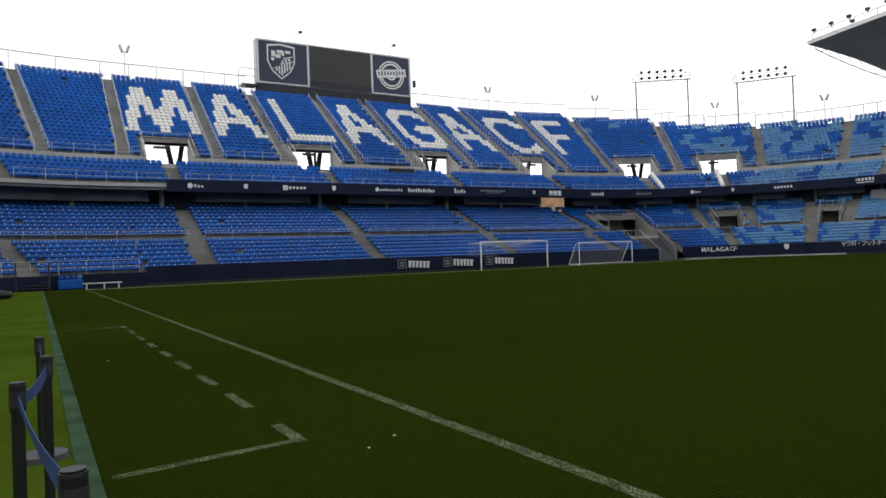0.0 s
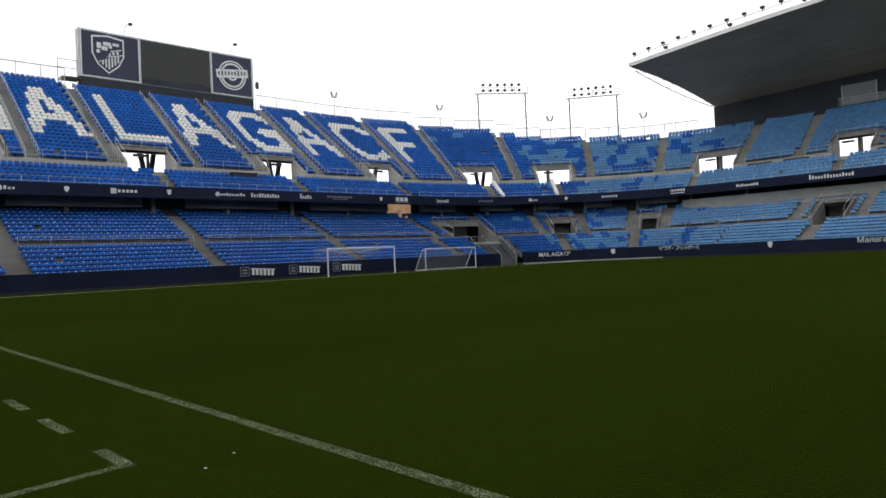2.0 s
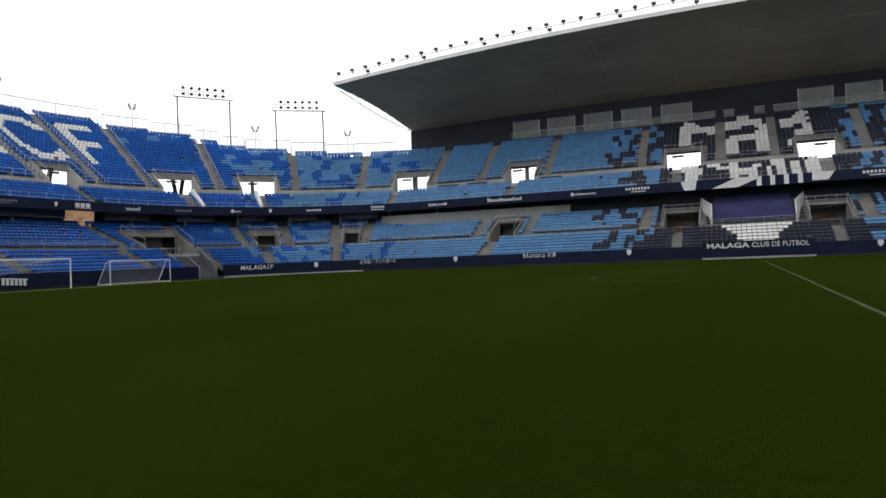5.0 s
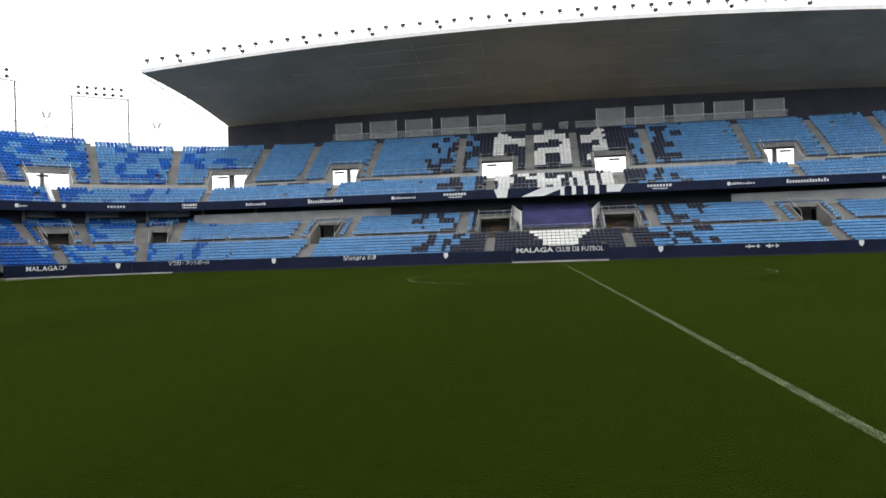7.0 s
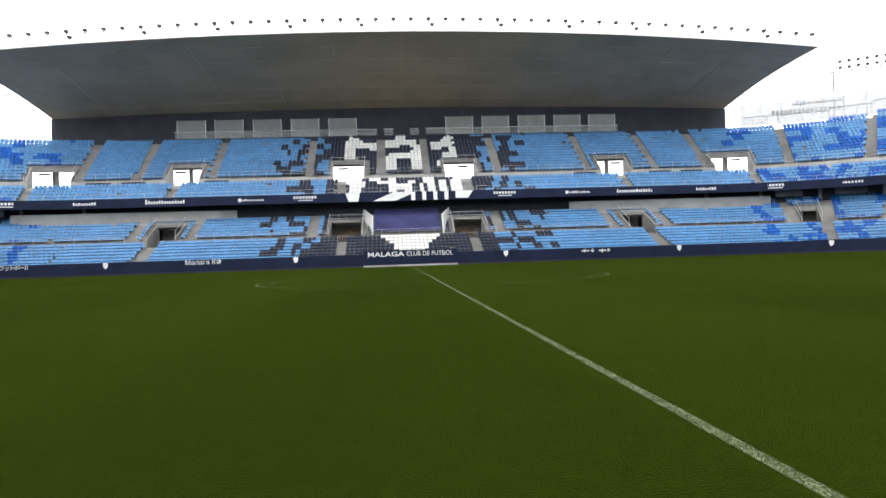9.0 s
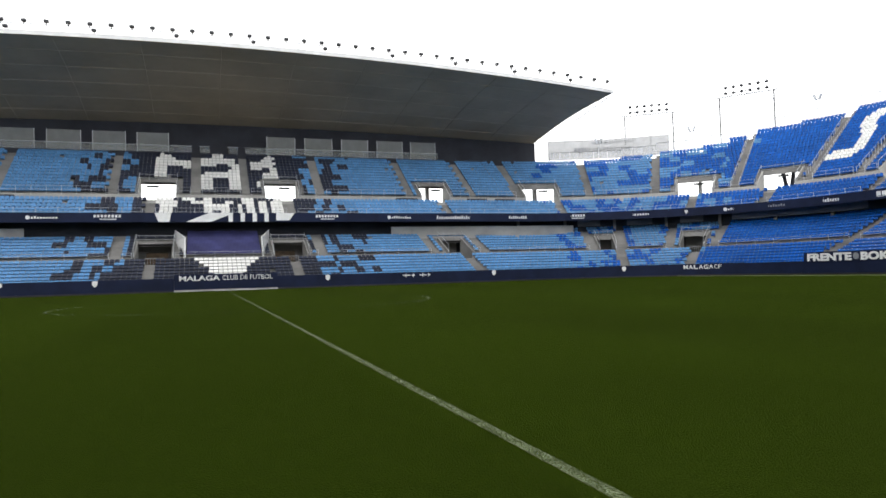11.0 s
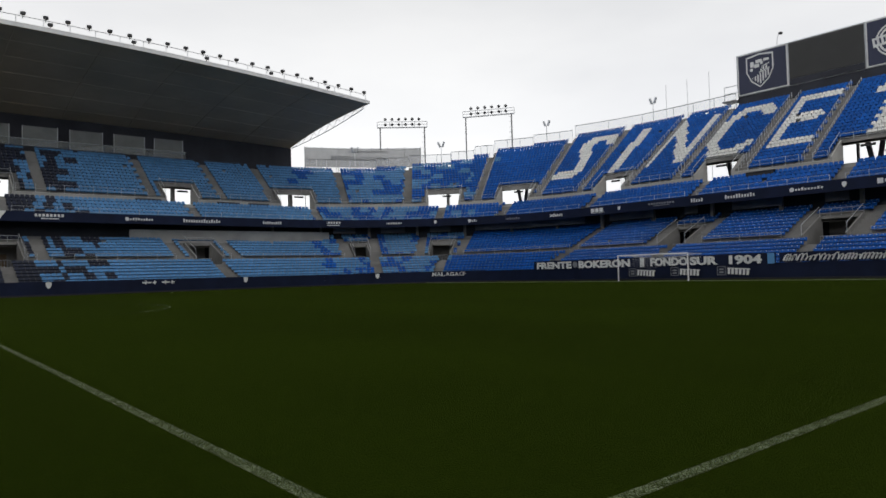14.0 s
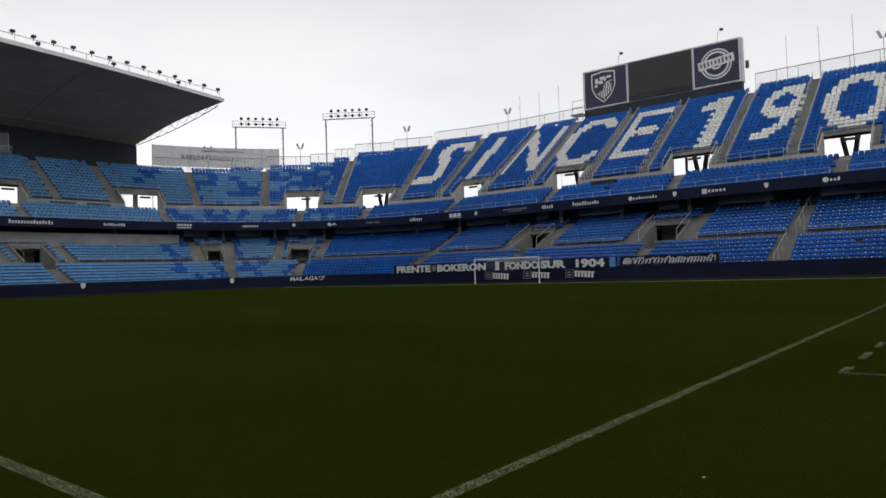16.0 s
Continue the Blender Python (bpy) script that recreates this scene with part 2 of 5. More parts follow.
def split(name, bm, mat, parent, label="", m=None, gap=0.0):
    """Each loose piece of a bmesh as a part of its own; pieces that overlap along x by more than gap stay together."""
    bm.verts.index_update()
    seen, groups = set(), []
    for v in bm.verts:
        if v in seen:
            continue
        stack, isle = [v], []
        seen.add(v)
        while stack:
            w = stack.pop()
            isle.append(w)
            for e in w.link_edges:
                o = e.other_vert(w)
                if o not in seen:
                    seen.add(o); stack.append(o)
        xs = [w.co.x for w in isle]
        groups.append([min(xs), max(xs), isle])
    groups.sort(key=lambda g: g[0])
    merged = []
    for g in groups:
        if gap >= 0 and merged and g[0] < merged[-1][1] - gap:
            merged[-1][1] = max(merged[-1][1], g[1]); merged[-1][2] += g[2]
        else:
            merged.append(g)
    made = []
    for _, _, isle in merged:
        index = {v: i for i, v in enumerate(isle)}
        faces = [tuple(index[v] for v in f.verts) for f in {f for v in isle for f in v.link_faces}]
        faces.sort()
        o = raw(name, [v.co for v in isle], faces, mat, parent, label)
        if m is not None:
            o.matrix_world = m
        made.append(o)
    bm.free()
    return made


def new_box(*a, **k):
    return box(bmesh.new(), *a, **k)


def new_tube(*a, **k):
    return tube(bmesh.new(), *a, **k)


# ---- plan of the bowl ----
# q runs along the stands: north side, corner, far side, corner, south side; d runs outwards from the boards
SIDE_N, R0, CX, CY, RREF = 69.0, 18.0, 39.5, 21.0, 34.0
ARC = RREF * math.pi / 2
TOT = 2 * SIDE_N + 79.0 + 2 * ARC
MID = TOT / 2
QW, QA, QB = 18.0, -14.0, TOT + 14.0
Q1, Q2, Q3, Q4 = SIDE_N, SIDE_N + ARC, SIDE_N + ARC + 79.0, SIDE_N + 2 * ARC + 79.0


def plan(q, d):
    """Place on the ground and the angle of the line of seats there."""
    if q < QW:
        a, r = (QW - q) / RREF, R0 + d
        return -CX - r * math.cos(a), -48 + QW - r * math.sin(a), math.pi / 2 + a
    if q < Q1:
        return -57.5 - d, -48 + q, math.pi / 2
    if q < Q2:
        a, r = (q - Q1) / RREF, R0 + d
        return -CX - r * math.cos(a), CY + r * math.sin(a), math.pi / 2 - a
    if q < Q3:
        return -CX + q - Q2, 39 + d, 0.0
    if q < Q4:
        a, r = (q - Q3) / RREF, R0 + d
        return CX + r * math.sin(a), CY + r * math.cos(a), -a
    if q > TOT - QW:
        a, r = (q - TOT + QW) / RREF, R0 + d
        return CX + r * math.cos(a), -48 + QW - r * math.sin(a), -math.pi / 2 - a
    return 57.5 + d, CY - (q - Q4), -math.pi / 2


def spot(q, d, z):
    x, y, _ = plan(q, d)
    return Vector((x, y, z))


def stretch(q, d):
    return (R0 + d) / RREF if Q1 <= q < Q2 or Q3 <= q < Q4 or q < QW or q > TOT - QW else 1.0


def facing(q, d, z):
    """Pose whose x runs along the stand, y up and z towards the pitch."""
    x, y, a = plan(q, d)
    t, up = Vector((math.cos(a), math.sin(a), 0)), Vector((0, 0, 1))
    n = t.cross(up)
    m = Matrix.Identity(4)
    m.col[0][:3], m.col[1][:3], m.col[2][:3], m.col[3][:3] = t, up, n, (x, y, z)
    return m


def along(q, d, z):
    """Pose whose x runs along the stand, y outwards from the pitch and z up."""
    x, y, a = plan(q, d)
    return Matrix.Translation((x, y, z)) @ Matrix.Rotation(a, 4, "Z")


def both(values):
    return sorted(list(values) + [TOT - v for v in values])


def both_ranges(values):
    return sorted([tuple(v) for v in values] + [(TOT - b, TOT - a) for a, b in values])


AISLE_D = both([-8.0, 3.0, 12.0, 18.6, 27.3, 34.3, 42.9, 49.9, 58.3, 65.6, 73.3, 79.8, 89.2, 99.8, 109.2, 119.8, 127.2, 136.7, 149.2, 158.9])
AISLE_C = both([-6.0, 7.6, 22.4, 37.9, 53.2, 68.4, 83.6, 94.4, 114.6, 132.7, 153.7])
AISLE_A = sorted(both([-8.0, 5.4, 38.1, 53.0, 67.0, 92.6, 106.1, 132.5, 154.1]) + [23.2, TOT - 25.9])
FLANK_FAR = [89.9, 97.4, 105.4, 111.0, 129.5, 136.2, 150.5]
AISLE_B = sorted([-8.0, 23.2, 38.6, 53.1, 68.6, 80.4] + FLANK_FAR + [TOT - v for v in FLANK_FAR] + [TOT - v for v in (-8.0, 25.4, 34.7, 41.0, 50.6, 56.4, 67.0)])
VOM_D = both_ranges([(20.4, 25.0), (35.3, 40.5), (51.0, 55.9), (66.2, 70.9), (81.2, 86.3), (92.0, 97.1), (113.8, 119.1), (130.8, 135.2), (152.1, 156.6)])
VOM_B = sorted(both_ranges([(91.7, 95.8), (106.8, 109.8), (131.2, 134.6), (152.3, 156.4)]) + [(71.8, 80.4), (TOT - 55.2, TOT - 51.8), (TOT - 39.8, TOT - 35.9)])


def rows_d(q):
    m = min(q, TOT - q)
    if 34.3 < m < 58.3:
        return 23
    for limit, n in ((79.8, 24), (84.5, 22), (89.2, 21), (91.5, 19), (94.4, 17), (99.8, 16), (104.0, 15)):
        if m < limit:
            return n
    return 14


GOING = {"A": 0.8, "B": 0.8, "C": 0.8, "D": 0.66}  # depth of a step, tier by tier
TIERS = {
    # first step's inner edge, its height, rise, rows, aisles, openings, rows taken by an opening, first and last q
    "A": (0.9, 0.85, 0.355, 7, AISLE_A, [(74.0, 81.3)], 7, 0.0, TOT),
    "B": (7.1, 3.7, 0.36, 9, AISLE_B, VOM_B, 5, 0.0, TOT),
    "C": (10.9, 8.72, 0.47, 5, AISLE_C, [], 0, 0.0, TOT),
    "D": (16.2, 11.9, 0.475, 24, AISLE_D, VOM_D, 4, 0.0, TOT),
}


def cuts(extra=()):
    out = {QA, QW, Q1, Q2, Q3, Q4, TOT - QW, QB}
    out.update(np.arange(QA, QW, 1.9)); out.update(np.arange(TOT - QW, QB, 1.9))
    out.update(np.arange(Q1, Q2, 1.9)); out.update(np.arange(Q3, Q4, 1.9))
    out.update(extra)
    return sorted(out)


def inside(q, ranges):
    return any(a <= q <= b for a, b in ranges)


def ring(name, profile, mat, qs, parent=None, label="", skip=None):
    """A strip of quads swept along the stands; profile is a list of (d, z)."""
    verts, faces = [], []
    for qa, qb in zip(qs, qs[1:]):
        if skip and skip((qa + qb) / 2):
            continue
        for (d0, z0), (d1, z1) in zip(profile, profile[1:]):
            k = len(verts)
            eb = qb - 1e-6
            verts += [spot(qa, d0, z0), spot(eb, d0, z0), spot(eb, d1, z1), spot(qa, d1, z1)]
            faces.append((k, k + 1, k + 2, k + 3))
    return raw(name, verts, faces, mat, parent, label)


def terrace(key, name, label, front_z):
    d0, z0, rise, rows, aisles, voms, vrows, qa0, qb0 = TIERS[key]
    edges = [v for r in voms for v in r]
    if key == "D":
        edges += both([34.3, 58.3, 79.8, 84.5, 89.2, 91.5, 94.4, 99.8, 104.0, 109.2])
    qs = cuts(edges)
    verts, faces = [], []

    def quad(*p):
        k = len(verts)
        verts.extend(p)
        faces.append((k, k + 1, k + 2, k + 3))

    for qa, qb in zip(qs, qs[1:]):
        mid, eb = (qa + qb) / 2, qb - 1e-6
        n = rows_d(mid) if key == "D" else rows
        first = vrows if inside(mid, voms) else 0
        if first >= n:
            continue
        for i in range(first, n):
            d, z = d0 + GOING[key] * i, z0 + rise * i
            low = front_z if i == 0 else z - rise
            if i > first or first == 0:
                quad(spot(qa, d, low), spot(eb, d, low), spot(eb, d, z), spot(qa, d, z))
            quad(spot(qa, d, z), spot(eb, d, z), spot(eb, d + GOING[key], z), spot(qa, d + GOING[key], z))
        df, zf = d0 + GOING[key] * first, z0 + rise * first - 0.25
        de, ze = d0 + GOING[key] * n, z0 + rise * (n - 1)
        quad(spot(qa, df, zf), spot(qa, de, ze - 0.45), spot(eb, de, ze - 0.45), spot(eb, df, zf))
        quad(spot(qa, de, ze - 0.45), spot(qa, de, ze), spot(eb, de, ze), spot(eb, de, ze - 0.45))
        if first:
            quad(spot(qa, df, zf), spot(eb, df, zf), spot(eb, df, zf + 0.25), spot(qa, df, zf + 0.25))
    ob = raw(name, verts, faces, M_CONC)
    return tagged(ob, label, "terrace", kind="structure")


# ---- ground and pitch ----
def sheet(name, x0, x1, y0, y1, z, mat, label, category):
    ob = raw(name, [(x0, y0, z), (x1, y0, z), (x1, y1, z), (x0, y1, z)], [(0, 1, 2, 3)], mat)
    return tagged(ob, label, category, kind="structure")


sheet("ground", -2500, 2500, -2500, 2500, -0.06, M_EARTH, "pale dusty ground round the stadium", "ground")
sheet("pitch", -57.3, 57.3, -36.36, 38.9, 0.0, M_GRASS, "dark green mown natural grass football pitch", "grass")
sheet("turf_surround", -57.3, 57.3, -48, -36.47, 0.004, M_TURF, "bright green artificial turf beside the pitch", "artificial turf")
edge_strip = part("turf_edge", new_box(-54, 57.2, -36.48, -36.36, -0.05, 0.012), M_KERB)
tagged(edge_strip, "pale grey-green strip between pitch and artificial turf", "edging", kind="structure")


def line(x0, x1, y0, y1, label="white painted line on the grass"):
    ob = raw("pitch_line", [(x0, y0, 0.006), (x1, y0, 0.006), (x1, y1, 0.006), (x0, y1, 0.006)], [(0, 1, 2, 3)], M_CHALK)
    return tagged(ob, label, "pitch marking", group="pitch markings", kind="structure")


def blade_line(x0, x1, y0, y1, label):
    """A freshly painted line whose white blades stand a little proud of the turf."""
    ob = part("pitch_line", new_box(x0, x1, y0, y1, -0.01, 0.035), M_CHALKED)
    return tagged(ob, label, "pitch marking", group="pitch markings", kind="structure")


W = 0.055
line(-52.5, 52.5, -34 - W, -34 + W, "white painted near touchline")
line(-52.5, 52.5, 34 - W, 34 + W, "white painted far touchline")
blade_line(-52.5 - W, -52.5 + W, -34.06, 34.06, "white painted goal line")
blade_line(52.5 - W, 52.5 + W, -34.06, 34.06, "white painted goal line")
line(-W, W, -33.94, 33.94, "white painted halfway line")
cv, cf = [], []
for i in range(96):
    a = 2 * math.pi * i / 96
    for r in (9.15 - W, 9.15 + W):
        cv.append((r * math.cos(a), r * math.sin(a), 0.0055))
    cf.append((2 * i, 2 * i + 1, (2 * i + 3) % 192, (2 * i + 2) % 192))
tagged(raw("pitch_line", cv, cf, M_CHALK), "white painted centre circle", "pitch marking", "pitch markings", "structure")
for s in (-1, 1):
    def span(a, b):
        return (min(s * a, s * b), max(s * a, s * b))
    t0 = 7.9 if s < 0 else 7.1
    side = line(*span(t0 - 0.05, t0 + 0.05), -36.3, -35.13, "white technical area side line")
    if s < 0:
        for v in side.data.vertices:  # this one was painted slightly askew
            v.co.x += 0.14 if v.co.y < -36 else 0.0
    line(*span(19.6, 19.7), -36.3, -35.1, "white technical area side line")
    for i in range(9):
        a = t0 - 0.06 + 1.41 * i
        line(*span(a, a + (0.62 if i == 0 else 0.78)), -35.13, -35.03, "white technical area dash")

# ---- terraces ----
terrace("A", "terrace_lower_front", "grey concrete steps of the front lower tier", 0.0)
terrace("B", "terrace_lower_back", "grey concrete steps of the rear lower tier", 2.8)
terrace("C", "terrace_upper_front", "grey concrete steps of the front upper tier", 8.2)
terrace("D", "terrace_upper_back", "grey concrete steps of the rear upper tier", 11.1)
QS = cuts()
QSV = cuts([v for r in VOM_D for v in r])
tagged(ring("walkway_upper", [(14.9, 10.6), (14.9, 11.1), (30.0, 11.1), (30.0, 10.6), (14.9, 10.6)], M_PALE, QS), "pale concrete walkway between the upper tiers", "walkway", kind="structure")
# the wall's dark colour stands in for shade under the upper tier
tagged(ring("wall_lower_back", [(14.32, 0.0), (14.32, 10.55)], M_SHADE, cuts([66.5, 70.6]), skip=lambda q: 66.5 < q < 70.6), "wall behind the lower tier, coloured dark for the recess shade", "wall", kind="structure")
tagged(ring("walkway_lower", [(6.5, 2.4), (6.5, 3.0), (7.1, 3.0)], M_PALE, QS), "pale concrete gangway between the lower tiers", "walkway", kind="structure")
tagged(ring("soffit_upper", [(10.62, 8.42), (10.9, 8.40), (14.3, 9.5)], M_CONC, QS), "grey concrete underside of the upper tier", "soffit", kind="structure")
tagged(ring("walkway_kerb", [(16.1, 11.1), (16.1, 11.86), (16.2, 11.93)], M_PALE, QSV, skip=lambda q: inside(q, VOM_D)), "pale concrete kerb below the rear upper tier", "kerb", kind="structure")
tagged(ring("gangway_kerb", [(7.02, 2.86), (7.02, 3.74), (7.12, 3.74)], M_CONC, cuts([v for r in VOM_B for v in r]), skip=lambda q: inside(q, VOM_B)), "pale concrete kerb below the rear lower tier", "kerb", kind="structure")
# downstand beam over the last rows, broken by a dark portal at the head of each stair
PORTAL = [(a - 3.0, a + 1.1) for a in AISLE_B if 8 < min(a, TOT - a) < 108]
BEAM_QS = cuts([v for p in PORTAL for v in p] + [112.0, TOT - 112.0])
# the beam's grey is darkened for the shadow below the fascia
tagged(ring("beam_lower_back", [(13.15, 7.32), (12.9, 7.32), (12.9, 9.0)], M_BEAM, BEAM_QS, skip=lambda q: inside(q, PORTAL) or 112.0 < q < TOT - 112.0 or 66.5 < q < 70.6), "concrete downstand beam behind the lower tier, darkened for shade", "beam", kind="structure")
for w0, w1 in ((MID - 49.2, MID - 21.4), (MID + 21.4, MID + 49.2)):
    tagged(ring("parapet_lower_back", [(12.74, 5.6), (12.74, 7.5), (12.95, 7.5), (12.95, 5.6)], M_PALE, [w0, w1]), "pale concrete parapet behind the far lower tier", "parapet", kind="structure")
WEST = part("wall_west", new_box(-95, 95, -64, -63, -0.06, 15), M_CONC)
tagged(WEST, "plain concrete stand wall closing the near side", "wall", kind="structure")

# fascia in front of the upper tier: navy panels, bare concrete towards both ends
FQ0, FQ1 = 21.4, TOT - 12.0
tagged(ring("fascia_board", [(10.62, 8.02), (10.45, 8.02), (10.45, 9.12), (10.62, 9.12)], M_NAVY, cuts([FQ0, FQ1]), skip=lambda q: not FQ0 < q < FQ1), "long navy advertising fascia on the upper tier", "fascia", kind="structure")
tagged(ring("fascia_concrete", [(10.9, 8.42), (10.6, 8.42), (10.6, 8.74), (10.9, 8.74)], M_PALE, QS), "bare grey concrete front of the upper tier", "fascia", kind="structure")

# ---- seats ----
STROKES = {
    "M": ["5,0 24,100 50,4 74,100 97,0"],
    "A": ["0,0 34,100 92,0", "14,36 76,36"],
    "L": ["10,100 10,4 95,4"],
    "G": ["90,86 70,98 32,98 10,76 10,26 32,3 76,3 90,20 90,46 55,46"],
    "C": ["92,82 72,98 34,98 10,74 10,28 34,3 72,3 92,16"],
    "F": ["10,0 10,97 95,97", "10,52 82,52"],
    "S": ["98,86 84,98 56,98 40,86 42,66 56,48 62,28 56,10 40,3 4,3"],
    "I": ["50,0 50,100"],
    "N": ["10,0 10,100", "14,96 84,4", "88,0 88,100"],
    "E": ["10,0 10,100", "10,97 92,97", "10,52 76,52", "10,3 92,3"],
    "1": ["18,84 52,97", "52,0 52,100", "62,0 62,100"],
    "9": ["90,72 80,92 52,98 22,88 10,68 22,50 50,44 80,52 90,72 84,44 66,22 40,8 8,2"],
    "0": ["50,98 22,88 10,64 10,36 22,12 50,2 78,12 90,36 90,64 78,88 50,98"],
}
BOLD = {"I": 1.25, "1": 1.2, "F": 1.05, "S": 1.35, "N": 1.22, "M": 1.25, "9": 1.15, "0": 1.25, "A": 1.22, "L": 1.25, "G": 1.2, "C": 1.15}


def stroke_at(ch, u, v, cols):
    """Whether the letter's strokes pass over the place (u, v), both from 0 to 1; distances count in seats."""
    p = Vector((u * cols, v * 13.0))
    for run in STROKES[ch]:
        pts = [Vector((float(a) / 100 * cols, float(b) / 100 * 13.0)) for a, b in (k.split(",") for k in run.split())]
        for a, b in zip(pts, pts[1:]):
            w = b - a
            f = min(1.0, max(0.0, (p - a).dot(w) / w.length_squared))
            if (p - a - w * f).length < BOLD.get(ch, 1.12):
                return True
    return False


WORDS = list(zip("MALAGACF", AISLE_D[3:11], AISLE_D[4:12], (0.05, 0.16, 0.18, 0.15, 0.18, 0.18, 0.18, 0.16), (1.0, 0.98, 0.90, 1.0, 1.0, 1.0, 1.0, 0.76)))
WORDS += list(zip("SINCE190", AISLE_D[-12:-4], AISLE_D[-11:-3], (0.0, -0.08, -0.15, 0.0, 0.08, 0.28, 0.25, 0.15), (0.96, 0.74, 0.92, 0.88, 0.92, 0.98, 1.0, 0.95)))
# white figure in the middle of the far side, row by row from the top, in seats of half a metre
BIRD_D = ["2-2 16-18 32-32", "2-4 16-18 30-32", "1-5 13-21 29-32", "1-9 13-21 26-32", "1-10 13-16 20-22 26-32", "1-3 8-10 21-22 26-28 31-33", "1-3 20-22 31-33", "1-3 14-22 29-33",
          "1-3 13-22 29-33", "1-3 13-15 20-23 29-33", "13-15 20-23 27-28", "13-15 20-23 27-28", "13-15 20-23", ""]
BIRD_C = ["2-5 8-10 13-15 23-25 31-34", "2-6 10-15 19-20 23-25 27-28 30-34", "3-6 14-17 18-19 22-22 24-25 27-28 30-34", "3-5 14-17 18-19 22-22 24-25 27-28 30-34", "3-5 14-15 18-19 22-22 24-25 27-28 30-34"]
BIRD_A = ["16-20", "15-21", "14-22", "14-22", "13-23", "12-24", "11-25"]


def on(spec, col):
    return any(int(r.split("-")[0]) <= col <= int(r.split("-")[1]) for r in spec.split())


def chance(*key):
    v = math.sin(sum(k * w for k, w in zip(key, (12.9898, 78.233, 37.719)))) * 43758.5453
    return v - math.floor(v)


def shade_of(tier, q, row, n):
    """0 blue, 1 light blue, 2 white, 3 charcoal"""
    low, span = (6, 13.0) if q < MID else (5, 15.0)  # the southern figures stand two rows taller
    if tier == "D" and low <= row <= low + span:
        for ch, a, b, u0, u1 in WORDS:
            if a < q < b:
                u = ((q - a - 0.6) / (b - a - 1.2) - u0) / (u1 - u0)
                if -0.08 <= u < 1.08 and stroke_at(ch, u, (row - low) / span, (b - a - 1.2) * (u1 - u0) / 0.5):
                    return 2
    x = q - MID
    ax = abs(x)
    layer = math.floor((row + 1) / 2)
    cell = 1.05 if ax < 30 else 1.3 if tier in "CD" else 1.5
    group = (math.floor((q + 0.8 * chance(layer, 7)) / cell), layer, {"A": 1, "B": 2, "C": 3, "D": 4}[tier])
    if ax < 12.2:
        col = math.floor((x + 8.76) / 0.486)
        if tier == "D" and on(BIRD_D[max(0, 13 - row)], col):
            return 2
        if tier == "C" and on(BIRD_C[4 - row], col):
            return 2
        if tier == "A" and on(BIRD_A[row], col):
            return 2
        if tier in "AB" and ax > 10.4:
            return 1 if chance(*group) < 0.6 else 3
        return 3 if ax < 10.2 or chance(*group) < 0.5 else 1
    if ax < 19.0:
        return 3 if chance(*group) < 0.62 * (19.0 - ax) / 6.0 else 1
    m = min(q, TOT - q)
    light = 0.0 if m < 80 else 0.10 if m < 91 else 0.38 if m < 99.5 else 0.60 if m < 109 else 0.80 if m < 117 else 1.0
    if tier in "AB" and m > 88:
        light = max(light, 0.5 if m < 99.5 else 0.66)
    if m < 91 and light:
        light = 0.03
    if chance(*group) < light:
        return 1
    return 0


SEAT_MATS = [M_BLUE, M_LIGHT, M_WHITE, M_BLACK]
T_V = np.array([(-.225, .15, .425), (.225, .15, .425), (.225, .55, .375), (-.225, .55, .375), (-.215, .17, .375), (.215, .17, .375), (.20, .56, .30), (-.20, .56, .30),
                (-.22, .545, .385), (.22, .545, .385), (.237, .60, .52), (-.237, .60, .52), (.22, .645, .62), (.14, .665, .685), (-.14, .665, .685), (-.22, .645, .62),
                (-.20, .60, .37), (.20, .60, .37), (.21, .70, .60), (.13, .715, .675), (-.13, .715, .675), (-.21, .70, .60),
                (-.055, .615, .590), (.055, .615, .590), (.055, .630, .632), (-.055, .630, .632)])
T_F = [(0, 1, 2, 3), (4, 5, 1, 0), (5, 6, 2, 1), (7, 4, 0, 3), (4, 7, 6, 5), (8, 9, 10, 11), (11, 10, 12, 13, 14, 15), (21, 20, 19, 18, 17, 16), (9, 17, 18, 12, 10), (12, 18, 19, 13), (13, 19, 20, 14), (14, 20, 21, 15), (15, 21, 16, 8, 11), (22, 23, 24, 25)]
SEAT_LABEL = {0: "rows of blue plastic stadium seats on concrete steps", 1: "rows of light blue plastic stadium seats on concrete steps", 2: "rows of blue plastic seats with white ones forming a letter",
              3: "rows of charcoal seats with white ones forming a figure", 4: "rows of mixed blue and light blue plastic seats"}


